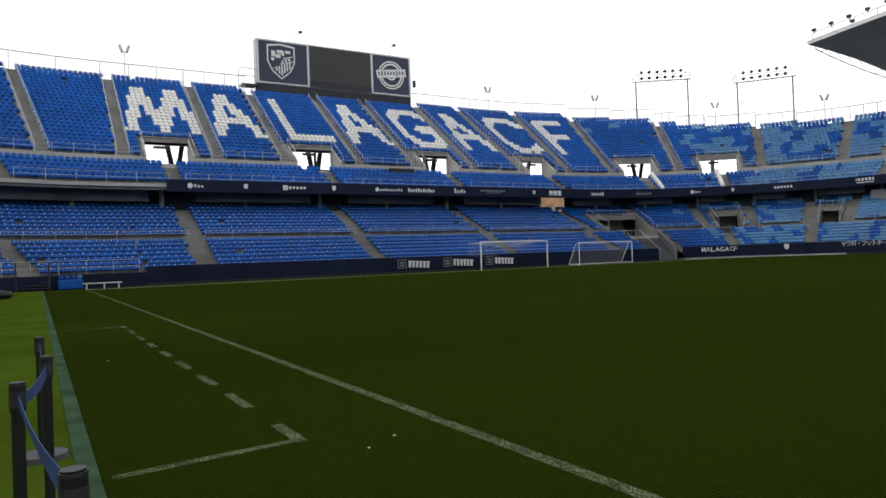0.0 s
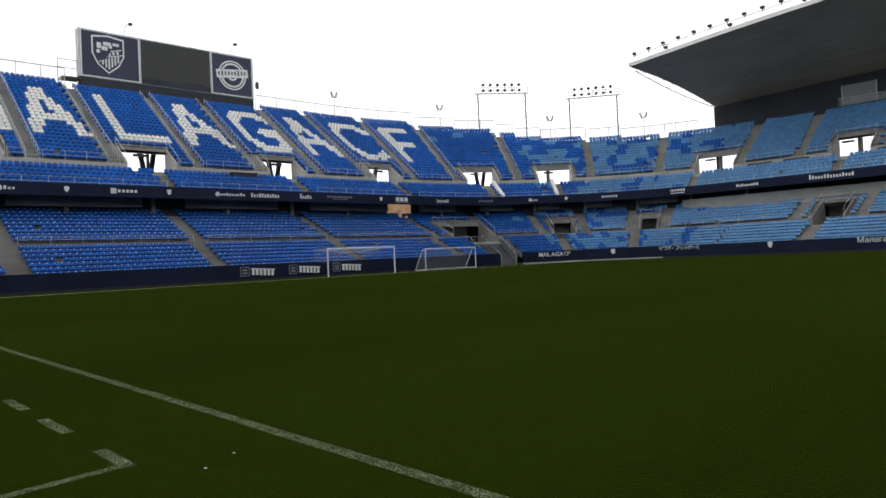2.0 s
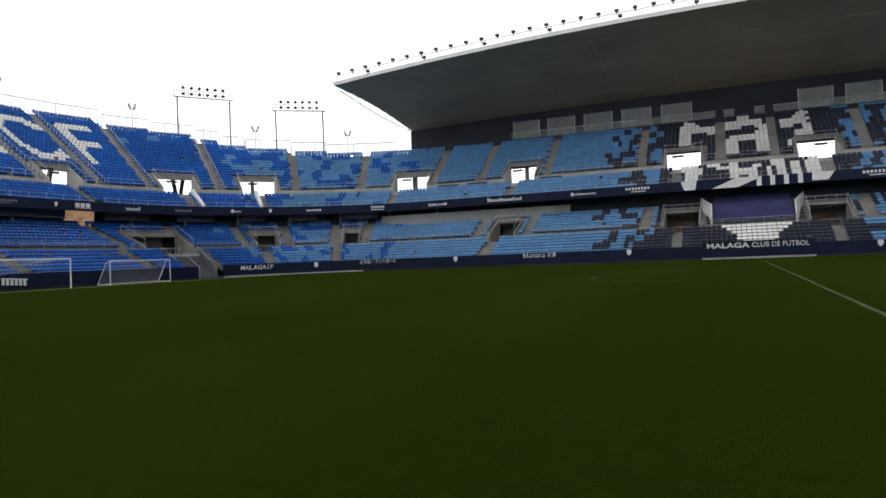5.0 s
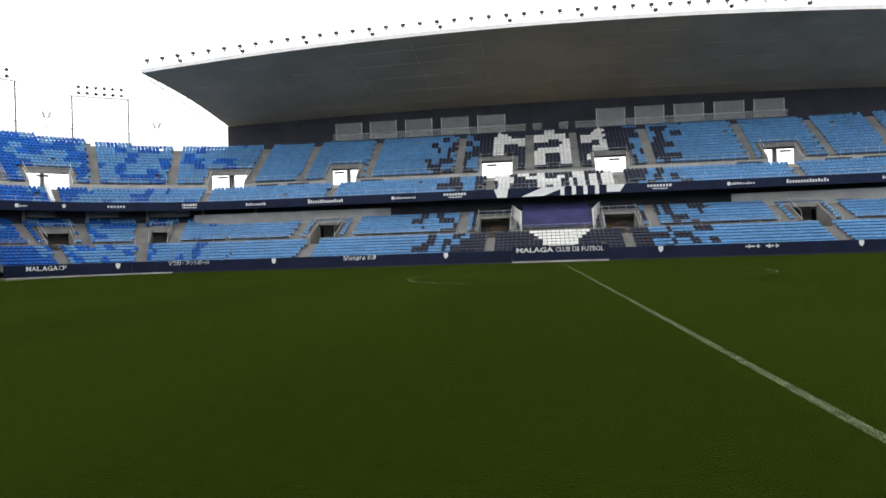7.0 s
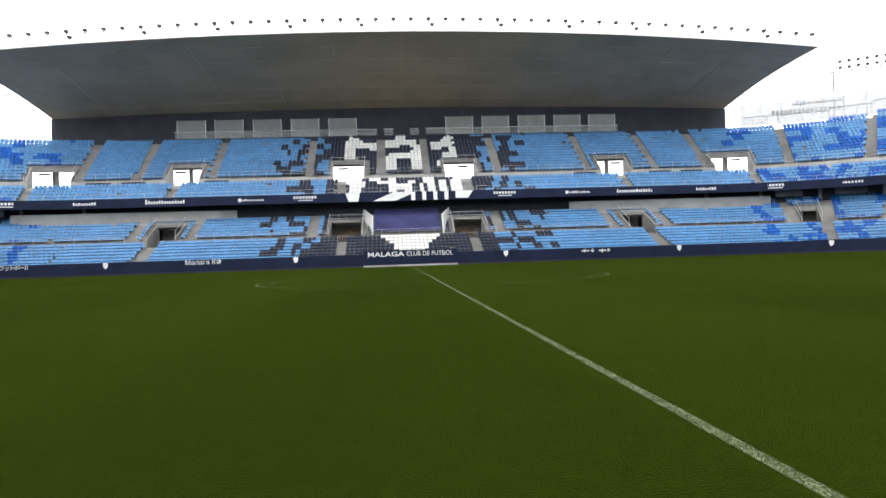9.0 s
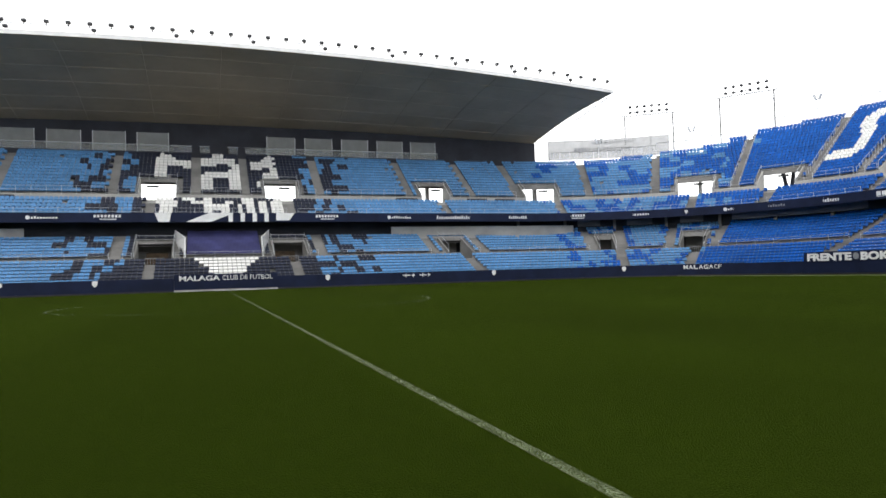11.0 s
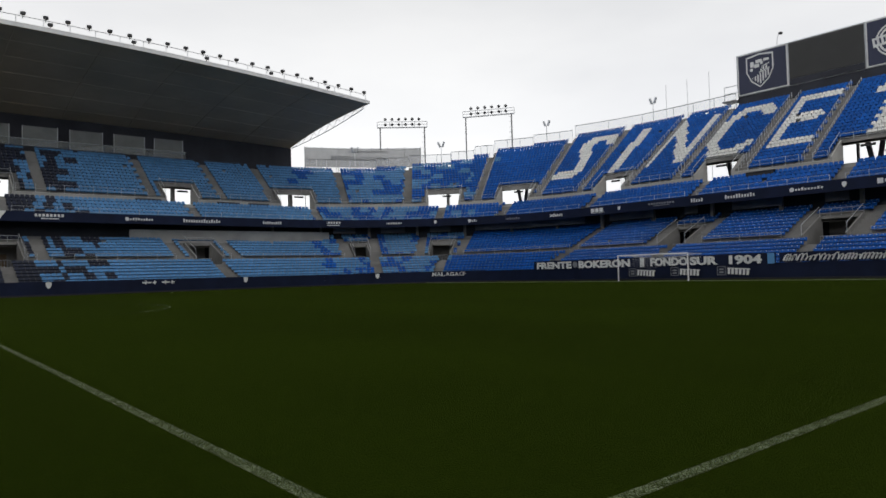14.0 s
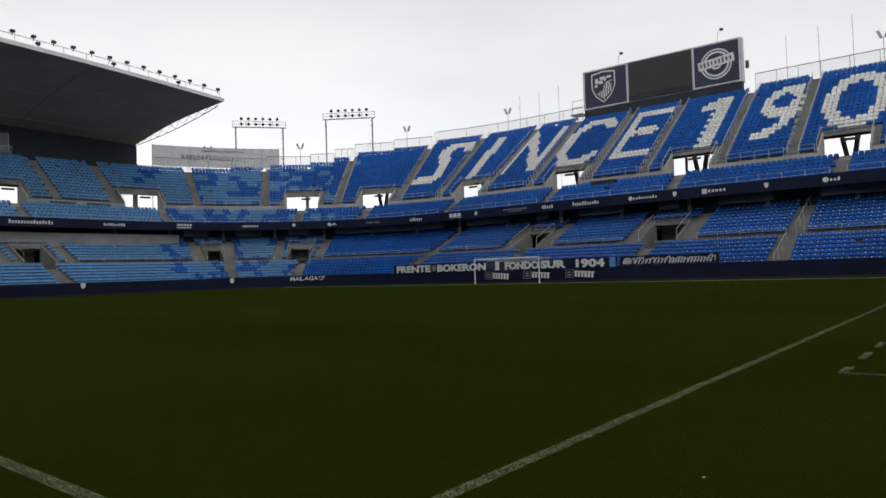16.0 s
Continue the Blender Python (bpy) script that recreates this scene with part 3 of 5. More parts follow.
def seat_blocks(tier):
    d0, z0, rise, rows, aisles, voms, vrows, qa0, qb0 = TIERS[tier]
    lines = [QA] + list(aisles) + [QB]
    for a, b in zip(lines, lines[1:]):
        pos, ang, col = [], [], []
        for i in range(rows if tier != "D" else 24):
            d, z = d0 + GOING[tier] * i, z0 + rise * i
            k = stretch((a + b) / 2, d)
            half = 0.52 / k
            q = a + half + (0.24 + 0.03 * (i % 2)) / k
            while q < b - half - 0.2 / k:
                n = rows_d(q) if tier == "D" else rows
                cut = i < vrows + 1 and any(va - 0.5 < q < vb + 0.5 for va, vb in voms)
                cover = tier == "B" and (abs(q - MID) < 4.4 or (i > 6 and abs(q - MID) < 49.2))
                if i < n and not cut and not cover and chance(q, i, 5.0) > 0.003:
                    x, y, t = plan(q, d)
                    pos.append((x, y, z)); ang.append(t); col.append(shade_of(tier, q, i, n))
                q += 0.5 / stretch(q, d)
        if not pos:
            continue
        P, A, C = np.array(pos), np.array(ang), np.array(col)
        A = A + np.random.normal(0, 0.012, len(A))
        ca, sa = np.cos(A)[:, None], np.sin(A)[:, None]
        form = T_V.copy()
        if tier in "CD":
            form[:, 2] += np.clip(form[:, 2] - 0.42, 0.0, 1.0) * 0.5
        X = P[:, 0:1] + ca * T_V[:, 0] - sa * T_V[:, 1]
        Y = P[:, 1:2] + sa * T_V[:, 0] + ca * T_V[:, 1]
        Z = P[:, 2:3] + form[:, 2] + 0 * X
        verts = np.stack([X, Y, Z], -1).reshape(-1, 3)
        faces = [tuple(v + 26 * i for v in f) for i in range(len(P)) for f in T_F]
        data = bpy.data.meshes.new("stadium_seats")
        data.from_pydata(verts.tolist(), [], faces)
        for m in SEAT_MATS:
            data.materials.append(m)
        slots = np.repeat(C, len(T_F)).astype(np.int32)
        if tier in "AB" and min(a, TOT - b) < 66:
            slots[len(T_F) - 1::len(T_F)] = np.where(C == 0, 2, C)  # small white faces that paint glints on the blue seats
        data.polygons.foreach_set("material_index", slots)
        data.update()
        kinds = np.bincount(C, minlength=4)
        pick = 3 if kinds[3] > 8 else 2 if kinds[2] > 8 else 4 if min(kinds[0], kinds[1]) > 0.05 * len(C) else 1 if kinds[1] > kinds[0] else 0
        tagged(new("stadium_seats", data), SEAT_LABEL[pick], "seats", "stadium seating", "stuff")


for key in "ABCD":
    seat_blocks(key)

# ---- writing ----
def lettering(text, height, mat, parent, m, thick=0.01, align="LEFT", width=None, bold=0.0, shear=0.0):
    """Flat letters as one mesh, x to the right and y up in the pose m."""
    cu = bpy.data.curves.new("letters", "FONT")
    cu.body, cu.size, cu.align_x, cu.extrude, cu.offset, cu.shear = text, height / 0.72, align, thick, bold, shear
    cu.resolution_u = 3
    tmp = bpy.data.objects.new("letters", cu)
    scene.collection.objects.link(tmp)
    data = bpy.data.meshes.new_from_object(tmp.evaluated_get(bpy.context.evaluated_depsgraph_get()))
    bpy.data.objects.remove(tmp)
    xs = [v.co.x for v in data.vertices]
    if width and xs:
        data.transform(Matrix.Diagonal((width / (max(xs) - min(xs)), 1, 1, 1)) @ Matrix.Translation((-min(xs), 0, 0)))
    bm = bmesh.new()
    bm.from_mesh(data)
    bmesh.ops.remove_doubles(bm, verts=bm.verts[:], dist=1e-5)
    return split("letter", bm, mat, parent, m=m, gap=0.01)


def curved_lettering(text, height, mat, parent, q, step, d, z, width, bold=0.0):
    """Letters set one by one along a bent board."""
    for k, ch in enumerate(text):
        lettering(ch, height, mat, parent, facing(q + k * step, d, z), width=width, bold=bold)


def bars(bm, spec, h):
    """Plain bars for writing that is not spelled out: spec is a row of (start, length)."""
    for a, n in spec:
        box(bm, a, a + n, -h / 2, h / 2, 0.0, 0.012)
    return bm


def shield(bm, w, h, z0=0.0, z1=0.012):
    """A heraldic shield outline, x across and y up, centred."""
    pts = [(-w / 2, h / 2), (0, h * 0.56), (w / 2, h / 2), (w * 0.5, 0.02 * h), (w * 0.33, -h * 0.27), (0, -h / 2), (-w * 0.33, -h * 0.27), (-w * 0.5, 0.02 * h)]
    low, high = [bm.verts.new((x, y, z0)) for x, y in pts], [bm.verts.new((x, y, z1)) for x, y in pts]
    bm.faces.new(high)
    for i in range(len(pts)):
        j = (i + 1) % len(pts)
        bm.faces.new((low[i], low[j], high[j], high[i]))
    return bm


def disc(bm, r0, r1, z0=0.0, z1=0.012, n=28):
    """A flat ring between two radii."""
    v = []
    for i in range(n):
        a = 2 * math.pi * i / n
        v.append([bm.verts.new((r * math.cos(a), r * math.sin(a), z)) for r, z in ((r0, z1), (r1, z1), (r1, z0))])
    for i in range(n):
        a, b = v[i], v[(i + 1) % n]
        bm.faces.new((a[0], a[1], b[1], b[0]))
        bm.faces.new((a[1], a[2], b[2], b[1]))
    return bm


# ---- perimeter boards ----
BOARD_GROUP = "perimeter advertising boards"


def board(qa, qb, label, top=1.4, base=0.0, foot=None, d=0.0):
    """A bent navy board that follows the edge of the pitch, with a dark kick strip or a pale kerb below."""
    ob = thing("advertising_board", label, "advertising board", BOARD_GROUP)
    n = max(1, int((qb - qa) / 2)) if Q1 < (qa + qb) / 2 < Q2 or Q3 < (qa + qb) / 2 < Q4 else 1
    qs = list(np.linspace(qa + 0.015, qb - 0.015, n + 1))
    ring("panel", [(d + 0.22, base), (d, base), (d, top), (d + 0.22, top), (d + 0.22, base)], M_NAVY, qs, ob)
    ring("foot", [(d + 0.3, 0.0), (d - 0.02, 0.0), (d - 0.02, 0.16), (d + 0.3, 0.16)], foot or M_BLACKP, qs, ob)
    return ob


def crest_on(q, parent, z=1.02, h=0.62, d=0.0):
    o = part("shield_mark", shield(bmesh.new(), h * 0.8, h), M_MARK, parent, "small pale shield emblem")
    o.matrix_world = facing(q, d - 0.012, z)
    return o


def fill(qa, qb, length, label, **k):
    n = max(1, round((qb - qa) / length))
    return [(qa + (qb - qa) * i / n, qa + (qb - qa) * (i + 1) / n, board(qa + (qb - qa) * i / n, qa + (qb - qa) * (i + 1) / n, label, **k)) for i in range(n)]


PLAIN = "plain navy board on the edge of the pitch"
north = fill(18.2, 74.0, 6.8, PLAIN)
south = fill(TOT - 80.0, TOT - 15.0, 6.6, PLAIN)
for units, places in ((north, ((38.8, 3.3), (43.5, 3.3), (48.2, 3.35))), (south, ((269.8, 3.3), (274.6, 3.3), (279.4, 3.3)))):
    for q, w in places:
        host = min(units, key=lambda u: abs((u[0] + u[1]) / 2 - q - w / 2))[2]
        bm = bmesh.new()
        for i in range(6):
            bars(bm, [(1.05 + i * 0.36, 0.24)], 0.5)
        box(bm, 1.0, 3.2, 0.24, 0.33, 0, 0.012)
        split("bar", bm, M_MARK, host, "row of pale slanted bars", facing(q, -0.012, 0.80) @ Matrix(((1, 0.12, 0, 0), (0, 1, 0, 0), (0, 0, 1, 0), (0, 0, 0, 1))), -1)
        bm = bmesh.new()
        box(bm, 0, 0.86, -0.40, -0.34, 0, .012); box(bm, 0, 0.86, 0.34, 0.40, 0, .012); box(bm, 0, 0.06, -0.34, 0.34, 0, .012); box(bm, 0.8, 0.86, -0.34, 0.34, 0, .012)
        box(bm, 0.2, 0.66, -0.22, -0.06, 0, .012); box(bm, 0.2, 0.66, 0.04, 0.2, 0, .012)
        o = part("square_mark", bm, M_DIMMARK, host, "pale outlined square emblem")
        o.matrix_world = facing(q, -0.012, 0.80)
# north corner: the boards end at an opening, then curve on to the far side
corner_n = fill(80.2, 112.6, 7.4, PLAIN, top=1.45, base=0.12, foot=M_PALE)
curved_lettering("MALAGA", 0.50, M_MARK, corner_n[1][2], 84.3, 1.0, -0.03, 0.80, 0.50, 0.016)
curved_lettering("CF", 0.50, M_MARK, corner_n[1][2], 90.4, 0.8, -0.03, 0.80, 0.38)
crest_on(101.7, corner_n[2][2])
far_n = fill(112.6, MID - 5.2, 7.3, PLAIN)
for q in (129.4, 149.4):
    crest_on(q, min(far_n, key=lambda u: abs((u[0] + u[1]) / 2 - q))[2])
host = min(far_n, key=lambda u: abs((u[0] + u[1]) / 2 - 139.5))[2]
lettering("Малага КФ", 0.52, M_MARK, host, facing(137.7, -0.012, 0.88), width=3.8)
host = min(corner_n + far_n, key=lambda u: abs((u[0] + u[1]) / 2 - 117.2))[2]
for k, ch in enumerate("マラガ・フットボールクラブ"):
    lettering(ch, 0.44, M_MARK, host, facing(111.6 + k * 0.92, -0.012, 0.92))
centre_board = board(MID - 5.2, MID + 5.2, "tall navy centre board lettered with the club's name", top=1.78, base=0.2, foot=M_PALE, d=-0.12)
lettering("MALAGA", 0.52, M_MARK, centre_board, facing(MID - 4.7, -0.14, 1.12), width=4.0, bold=0.014)
lettering("CLUB DE FUTBOL", 0.52, M_MARK, centre_board, facing(MID - 0.45, -0.14, 1.12), width=5.1)
far_s = fill(MID + 5.2, TOT - 112.6, 7.3, PLAIN)
for q in (172.5, 192.4):
    crest_on(q, min(far_s, key=lambda u: abs((u[0] + u[1]) / 2 - q))[2])
host = min(far_s, key=lambda u: abs((u[0] + u[1]) / 2 - 182.6))[2]
split("bar", bars(bars(bmesh.new(), [(0, 0.9), (1.05, 0.35), (2.0, 0.8), (2.95, 0.35)], 0.14), [(0.3, 0.1), (1.2, 0.1), (2.3, 0.12), (3.0, 0.1)], 0.42), M_MARK, host, "short pale foreign-script line", facing(181.1, -0.012, 1.05), -1)
host = min(far_s, key=lambda u: abs((u[0] + u[1]) / 2 - 203.6))[2]
bm = bmesh.new()
for i in range(8):
    box(bm, i * 0.72, i * 0.72 + 0.5, -0.22, -0.14, 0, .012); box(bm, i * 0.72, i * 0.72 + 0.5, 0.12, 0.2, 0, .012); box(bm, i * 0.72 + 0.2, i * 0.72 + 0.28, -0.14, 0.12, 0, .012)
split("bar", bm, M_DIMMARK, host, "faded foreign-script line", facing(200.2, -0.012, 0.92), -1)
corner_s = fill(TOT - 112.6, TOT - 80.0, 8.1, PLAIN, top=1.45)
crest_on(216.9, corner_s[0][2])
host = min(corner_s, key=lambda u: abs((u[0] + u[1]) / 2 - 234))[2]
curved_lettering("MALAGA", 0.50, M_MARK, host, 230.3, 1.12, -0.03, 0.84, 0.52, 0.012)
curved_lettering("CF", 0.50, M_MARK, host, 237.1, 0.9, -0.03, 0.84, 0.40)

# supporters' cloth banner hung over the south boards
qs0 = Q4 + (CY - 19.0)


def cloth(qa, qb, z0, z1, label, mat=M_NAVY):
    ob = thing("banner", label, "banner", "supporters' banners")
    verts, faces, n = [], [], 40
    for i in range(n + 1):
        q = qa + (qb - qa) * i / n
        w = 0.03 * math.sin(i * 1.7) + 0.02 * math.sin(i * 0.6)
        verts += [spot(q, -0.06 + w * 0.4, z0 + 0.03 * math.sin(i * 0.9)), spot(q, -0.05 - w * 0.3, (z0 + z1) / 2), spot(q, -0.02, z1 - 0.02 * math.cos(i * 0.8))]
    for i in range(n):
        for j in (0, 1):
            faces.append((3 * i + j, 3 * i + 3 + j, 3 * i + 4 + j, 3 * i + 1 + j))
    raw("cloth", verts, faces, mat, ob)
    return ob


ban = cloth(qs0 - 0.2, qs0 + 28.0, 1.26, 2.3, "long dark blue supporters' banner with white capitals")
for word, y0, wd in (("FRENTE", 18.7, 5.2), ("BOKERON", 12.5, 6.7), ("FONDO", 3.4, 4.1), ("SUR", -0.9, 2.8), ("1904", -4.8, 3.0)):
    lettering(word, 0.72, M_MARK, ban, facing(Q4 + CY - y0, -0.10, 1.42), width=wd, bold=0.05)
bm = bmesh.new()
disc(bm, 0.0, 0.33, 0, .012)
o = part("round_mark", bm, M_DIMMARK, ban, "faded round emblem"); o.matrix_world = facing(Q4 + CY - 13.0, -0.10, 1.78)
o = part("pale_patch", box(bmesh.new(), 0, 0.5, -0.45, 0.45, 0, .012), M_MARK, ban, "white and light blue patch"); o.matrix_world = facing(Q4 + CY - 4.6, -0.10, 1.78)
o = part("blue_patch", box(bmesh.new(), 0, 0.6, -0.45, 0.45, 0, .012), M_LIGHT, ban, "light blue patch"); o.matrix_world = facing(Q4 + CY + 8.3, -0.10, 1.78)
scarf = cloth(Q4 + CY + 9.3, Q4 + CY + 18.2, 1.42, 2.25, "dark cloth banner with pale scrawled script")


def scrawl(x0, w, h, loops):
    """One flat looping pen stroke, x to the right and y up."""
    bm = bmesh.new()
    n, prev = 10 * loops, None
    for i in range(n + 1):
        f = i / n
        a = 2 * math.pi * loops * f
        tall = h * (0.55 + 0.45 * chance(math.floor(loops * f), w))
        p = Vector((x0 + w * f - 0.09 * math.sin(a) + 0.35 * tall * (1 - math.cos(a)) / 2, tall * (1 - math.cos(a)) / 2 - h / 2, 0))
        pen = Vector((0.10, 0.03, 0)) if math.sin(a) > 0 else Vector((0.045, 0.05, 0))
        pair = [bm.verts.new(p - pen), bm.verts.new(p + pen)]
        if prev:
            bm.faces.new((prev[0], pair[0], pair[1], prev[1]))
        prev = pair
    return bm


for k, (x0, w, loops) in enumerate(((0.2, 0.9, 4), (1.3, 1.7, 5), (3.1, 1.3, 4), (4.5, 1.5, 6), (6.1, 2.2, 8))):
    o = part("stroke", scrawl(x0, w, 0.62, loops), M_MARK, scarf, "pale scrawled pen stroke")
    o.matrix_world = facing(Q4 + CY + 9.5, -0.10 - 0.004 * k, 1.84)

# ---- marks on the upper fascia ----
fascia = bpy.data.objects["fascia_board"]


def fascia_mark(q, w, h, form, mat=M_MARK):
    bm, w, h = bmesh.new(), w * 0.95, h * 0.82
    if form == "shield":
        shield(bm, h * 0.8, h)
    elif form == "bars":
        n = max(5, int(w / 0.3))
        for i in range(n):
            hh = h * (0.72 + 0.26 * (chance(i, q) > 0.65) + 0.28 * (i == 0))
            box(bm, -w / 2 + i * w / n, -w / 2 + (i + 0.62) * w / n, -h * 0.42, -h * 0.42 + hh * 0.85, 0, .012)
    elif form == "disc":
        disc(bm, 0.0, h * 0.5)
        for i in range(int((w - h) / 0.3)):
            box(bm, h * 0.7 + i * 0.3, h * 0.7 + i * 0.3 + 0.19, -h * 0.3, h * (0.12 + 0.2 * (chance(i, q) > 0.6)), 0, .012)
    elif form == "underlined":
        for i in range(3):
            box(bm, -w / 2 + i * w / 3, -w / 2 + (i + 0.8) * w / 3, -h * 0.3, h * 0.5, 0, .012)
        box(bm, -w / 2, w / 2, -h * 0.5, -h * 0.42, 0, .012)
    elif form == "two_lines":
        n = int(w / 0.34)
        for i in range(n):
            box(bm, -w / 2 + i * w / n, -w / 2 + (i + 0.66) * w / n, 0.0, h * 0.5, 0, .012)
        box(bm, -w * 0.3, w * 0.3, -h * 0.42, -h * 0.25, 0, .012)
    elif form == "square":
        box(bm, -w / 2, -w / 2 + h, -h / 2, h / 2, 0, .012)
        for i in range(int((w - h) / 0.36)):
            box(bm, -w / 2 + h * 1.25 + i * 0.36, -w / 2 + h * 1.25 + i * 0.36 + 0.23, -h * 0.26, h * 0.26, 0, .012)
    split("mark", bm, mat, fascia, "", facing(q, 10.436, 8.57), -1)


for mirror in (False, True):
    for q, w, h, form in ((23.4, 1.5, 0.6, "disc"), (28.4, 1.2, 0.6, "shield"), (33.2, 2.6, 0.6, "square"), (37.2, 0.6, 0.62, "shield"), (42.0, 3.6, 0.55, "disc"), (47.3, 3.5, 0.6, "bars"), (52.2, 1.6, 0.6, "bars"),
                          (62.6, 0.5, 0.6, "shield"), (65.9, 2.1, 0.72, "underlined"), (73.2, 2.3, 0.62, "bars"), (89.0, 4.4, 0.6, "disc")):
        fascia_mark(TOT - q if mirror else q, w, h, form)
    for q, w, h, form in ((56.7, 3.7, 0.5, "two_lines"), (81.1, 3.4, 0.45, "bars")):
        fascia_mark(TOT - q if mirror else q, w, h, form, M_DIMMARK)
    for q, w, h, form in ((95.0, 0.5, 0.6, "shield"), (102.0, 4.2, 0.62, "square"), (112.6, 3.2, 0.75, "two_lines"), (123.0, 2.9, 0.5, "bars"), (132.5, 5.0, 0.62, "bars"), (141.4, 3.5, 0.55, "disc"), (149.4, 3.1, 0.75, "two_lines")):
        fascia_mark(TOT - q if mirror else q, w, h, form)
# white pieces of the figure that run on over the fascia
for pts in (((-7.6, 9.11), (-5.8, 9.11), (-6.0, 8.04), (-7.2, 8.04)), ((-1.6, 9.11), (1.3, 9.11), (-1.4, 8.04), (-4.2, 8.04)), ((0.6, 9.11), (1.1, 9.11), (1.1, 8.04), (0.6, 8.04)), ((2.0, 9.11), (2.5, 9.11), (2.5, 8.04), (2.0, 8.04)),
            ((3.4, 9.11), (3.9, 9.11), (3.9, 8.04), (3.4, 8.04)), ((4.8, 9.11), (5.3, 9.11), (5.3, 8.04), (4.8, 8.04)), ((6.2, 9.11), (8.4, 9.11), (7.8, 8.2), (6.2, 8.2))):
    raw("white_patch", [spot(MID + x, 10.43 - (0.003 if x > 0 else 0), z) for x, z in pts], [(0, 1, 2, 3)], M_MARK, fascia, "white painted patch")

# ---- openings in the terraces ----
def vomitory(qa, qb, tier):
    """An access opening: sloping cheek walls, a lintel with a sign and props seen inside."""
    d0, z0, rise = TIERS[tier][:3]
    rows = TIERS[tier][6]
    floor = 11.1 if tier == "D" else 2.86
    ob = tagged(new("access_opening"), "concrete access opening through the %s seating" % ("upper" if tier == "D" else "lower"), "doorway", "access openings", "structure")
    zt, dt = z0 + rise * rows, d0 + GOING[tier] * rows
    for i, q in enumerate((qa, qb)):
        w = 0.16 if i == 0 else -0.16
        front = d0 - 0.1
        prof = [(front, floor), (front, z0 + 0.25), (dt + 0.05, zt + 0.35), (dt + 0.3, zt + 0.35), (dt + 0.3, floor)]
        va = [spot(q, d, z) for d, z in prof] + [spot(q + w, d, z) for d, z in prof]
        n = len(prof)
        faces = [tuple(range(n)), tuple(range(2 * n - 1, n - 1, -1))] + [(k, (k + 1) % n, n + (k + 1) % n, n + k) for k in range(n)]
        raw("cheek_wall", va, faces, M_PALE if tier == "D" else M_CONC, ob)
    bm = new_box(-(qb - qa) * stretch((qa + qb) / 2, dt) / 2, (qb - qa) * stretch((qa + qb) / 2, dt) / 2, 0, 0.25, -0.27, 0.28)
    o = part("lintel", bm, M_CONC, ob); o.matrix_world = along((qa + qb) / 2, dt, zt)
    # railing over the lintel
    w = (qb - qa) * stretch((qa + qb) / 2, dt) / 2
    bm = bmesh.new()
    for h in (0.55, 1.0):
        tube(bm, (-w, 0.1, h), (w, 0.1, h), 0.03, 5)
    o = part("guard_rail", bm, M_STEEL, ob); o.matrix_world = along((qa + qb) / 2, dt, zt)
    for k in range(5):
        o = part("rail_post", new_tube((0, 0, 0.2), (0, 0, 1.0), 0.025, n=5), M_STEEL, ob)
        o.matrix_world = along(qa + (qb - qa) * k / 4, dt + 0.1, zt)
    for q in (qa, qb):
        a, b = spot(q, d0 - 0.1, z0 + 1.15), spot(q, dt, zt + 1.2)
        o = part("stair_rail", tube(tube(bmesh.new(), a, b, 0.035, 5), a - Vector((0, 0, 1.0)), a, 0.03, 5), M_STEEL, ob)
    if tier == "D":
        o = part("sign", new_box(-0.7, 0.7, 0, 0.1, -0.13, 0.13), M_BLACKP, ob, "dark hanging sector sign"); o.matrix_world = along(qa + (qb - qa) * (0.36 if qa < MID else 0.6), d0 + 1.2, 13.05)
        if min(qa, TOT - qb) < 90:
            for lean in (-1, 1):
                bm = box(bmesh.new(), -0.22, 0.22, -0.2, 0.2, 0, 3.4, m=Matrix(((1, 0, lean * 0.18, lean * 0.2), (0, 1, 0, 0), (0, 0, 1, 0), (0, 0, 0, 1))))
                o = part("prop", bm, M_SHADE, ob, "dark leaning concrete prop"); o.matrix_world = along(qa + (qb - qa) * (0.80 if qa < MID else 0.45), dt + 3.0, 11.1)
        else:
            if abs((qa + qb) / 2 - MID) > 12:
                bm = new_box(-0.22, 0.22, -0.3, 0.3, 0, 3.6)
                o = part("prop", bm, M_CONC, ob, "grey concrete prop"); o.matrix_world = along(qa + (qb - qa) * (0.45 if qa < MID else 0.55), dt + 2.0, 11.1)
    else:
        o = part("inner_wall", new_box(-w - 0.3, w + 0.3, 0, 0.2, 0, 3.4), M_CONC, ob); o.matrix_world = along((qa + qb) / 2, dt + 3.0, floor)
        if abs((qa + qb) / 2 - MID) < 12:
            o = part("glazed_front", new_box(-w * 0.6, w * 0.6, 0, 0.08, 0.0, 1.7), M_TIMBER, ob, "warm lit timber bar front"); o.matrix_world = along((qa + qb) / 2, dt + 2.6, floor)
        bm = bmesh.new()
        for k in range(8):
            tube(bm, (-w * 0.5 + k * w / 7, 0, 0), (-w * 0.5 + k * w / 7, 0, 0.9), 0.02, 4)
        tube(bm, (-w * 0.5, 0, 0.9), (w * 0.5, 0, 0.9), 0.025, 4)
        o = part("gate", bm, M_STEEL, ob, "low steel gate"); o.matrix_world = along((qa + qb) / 2, d0 + 1.6, floor)
    return ob


for r in VOM_D:
    vomitory(*r, "D")
for r in VOM_B:
    vomitory(*r, "B")

# ---- railings ----
POST_MESH = {}


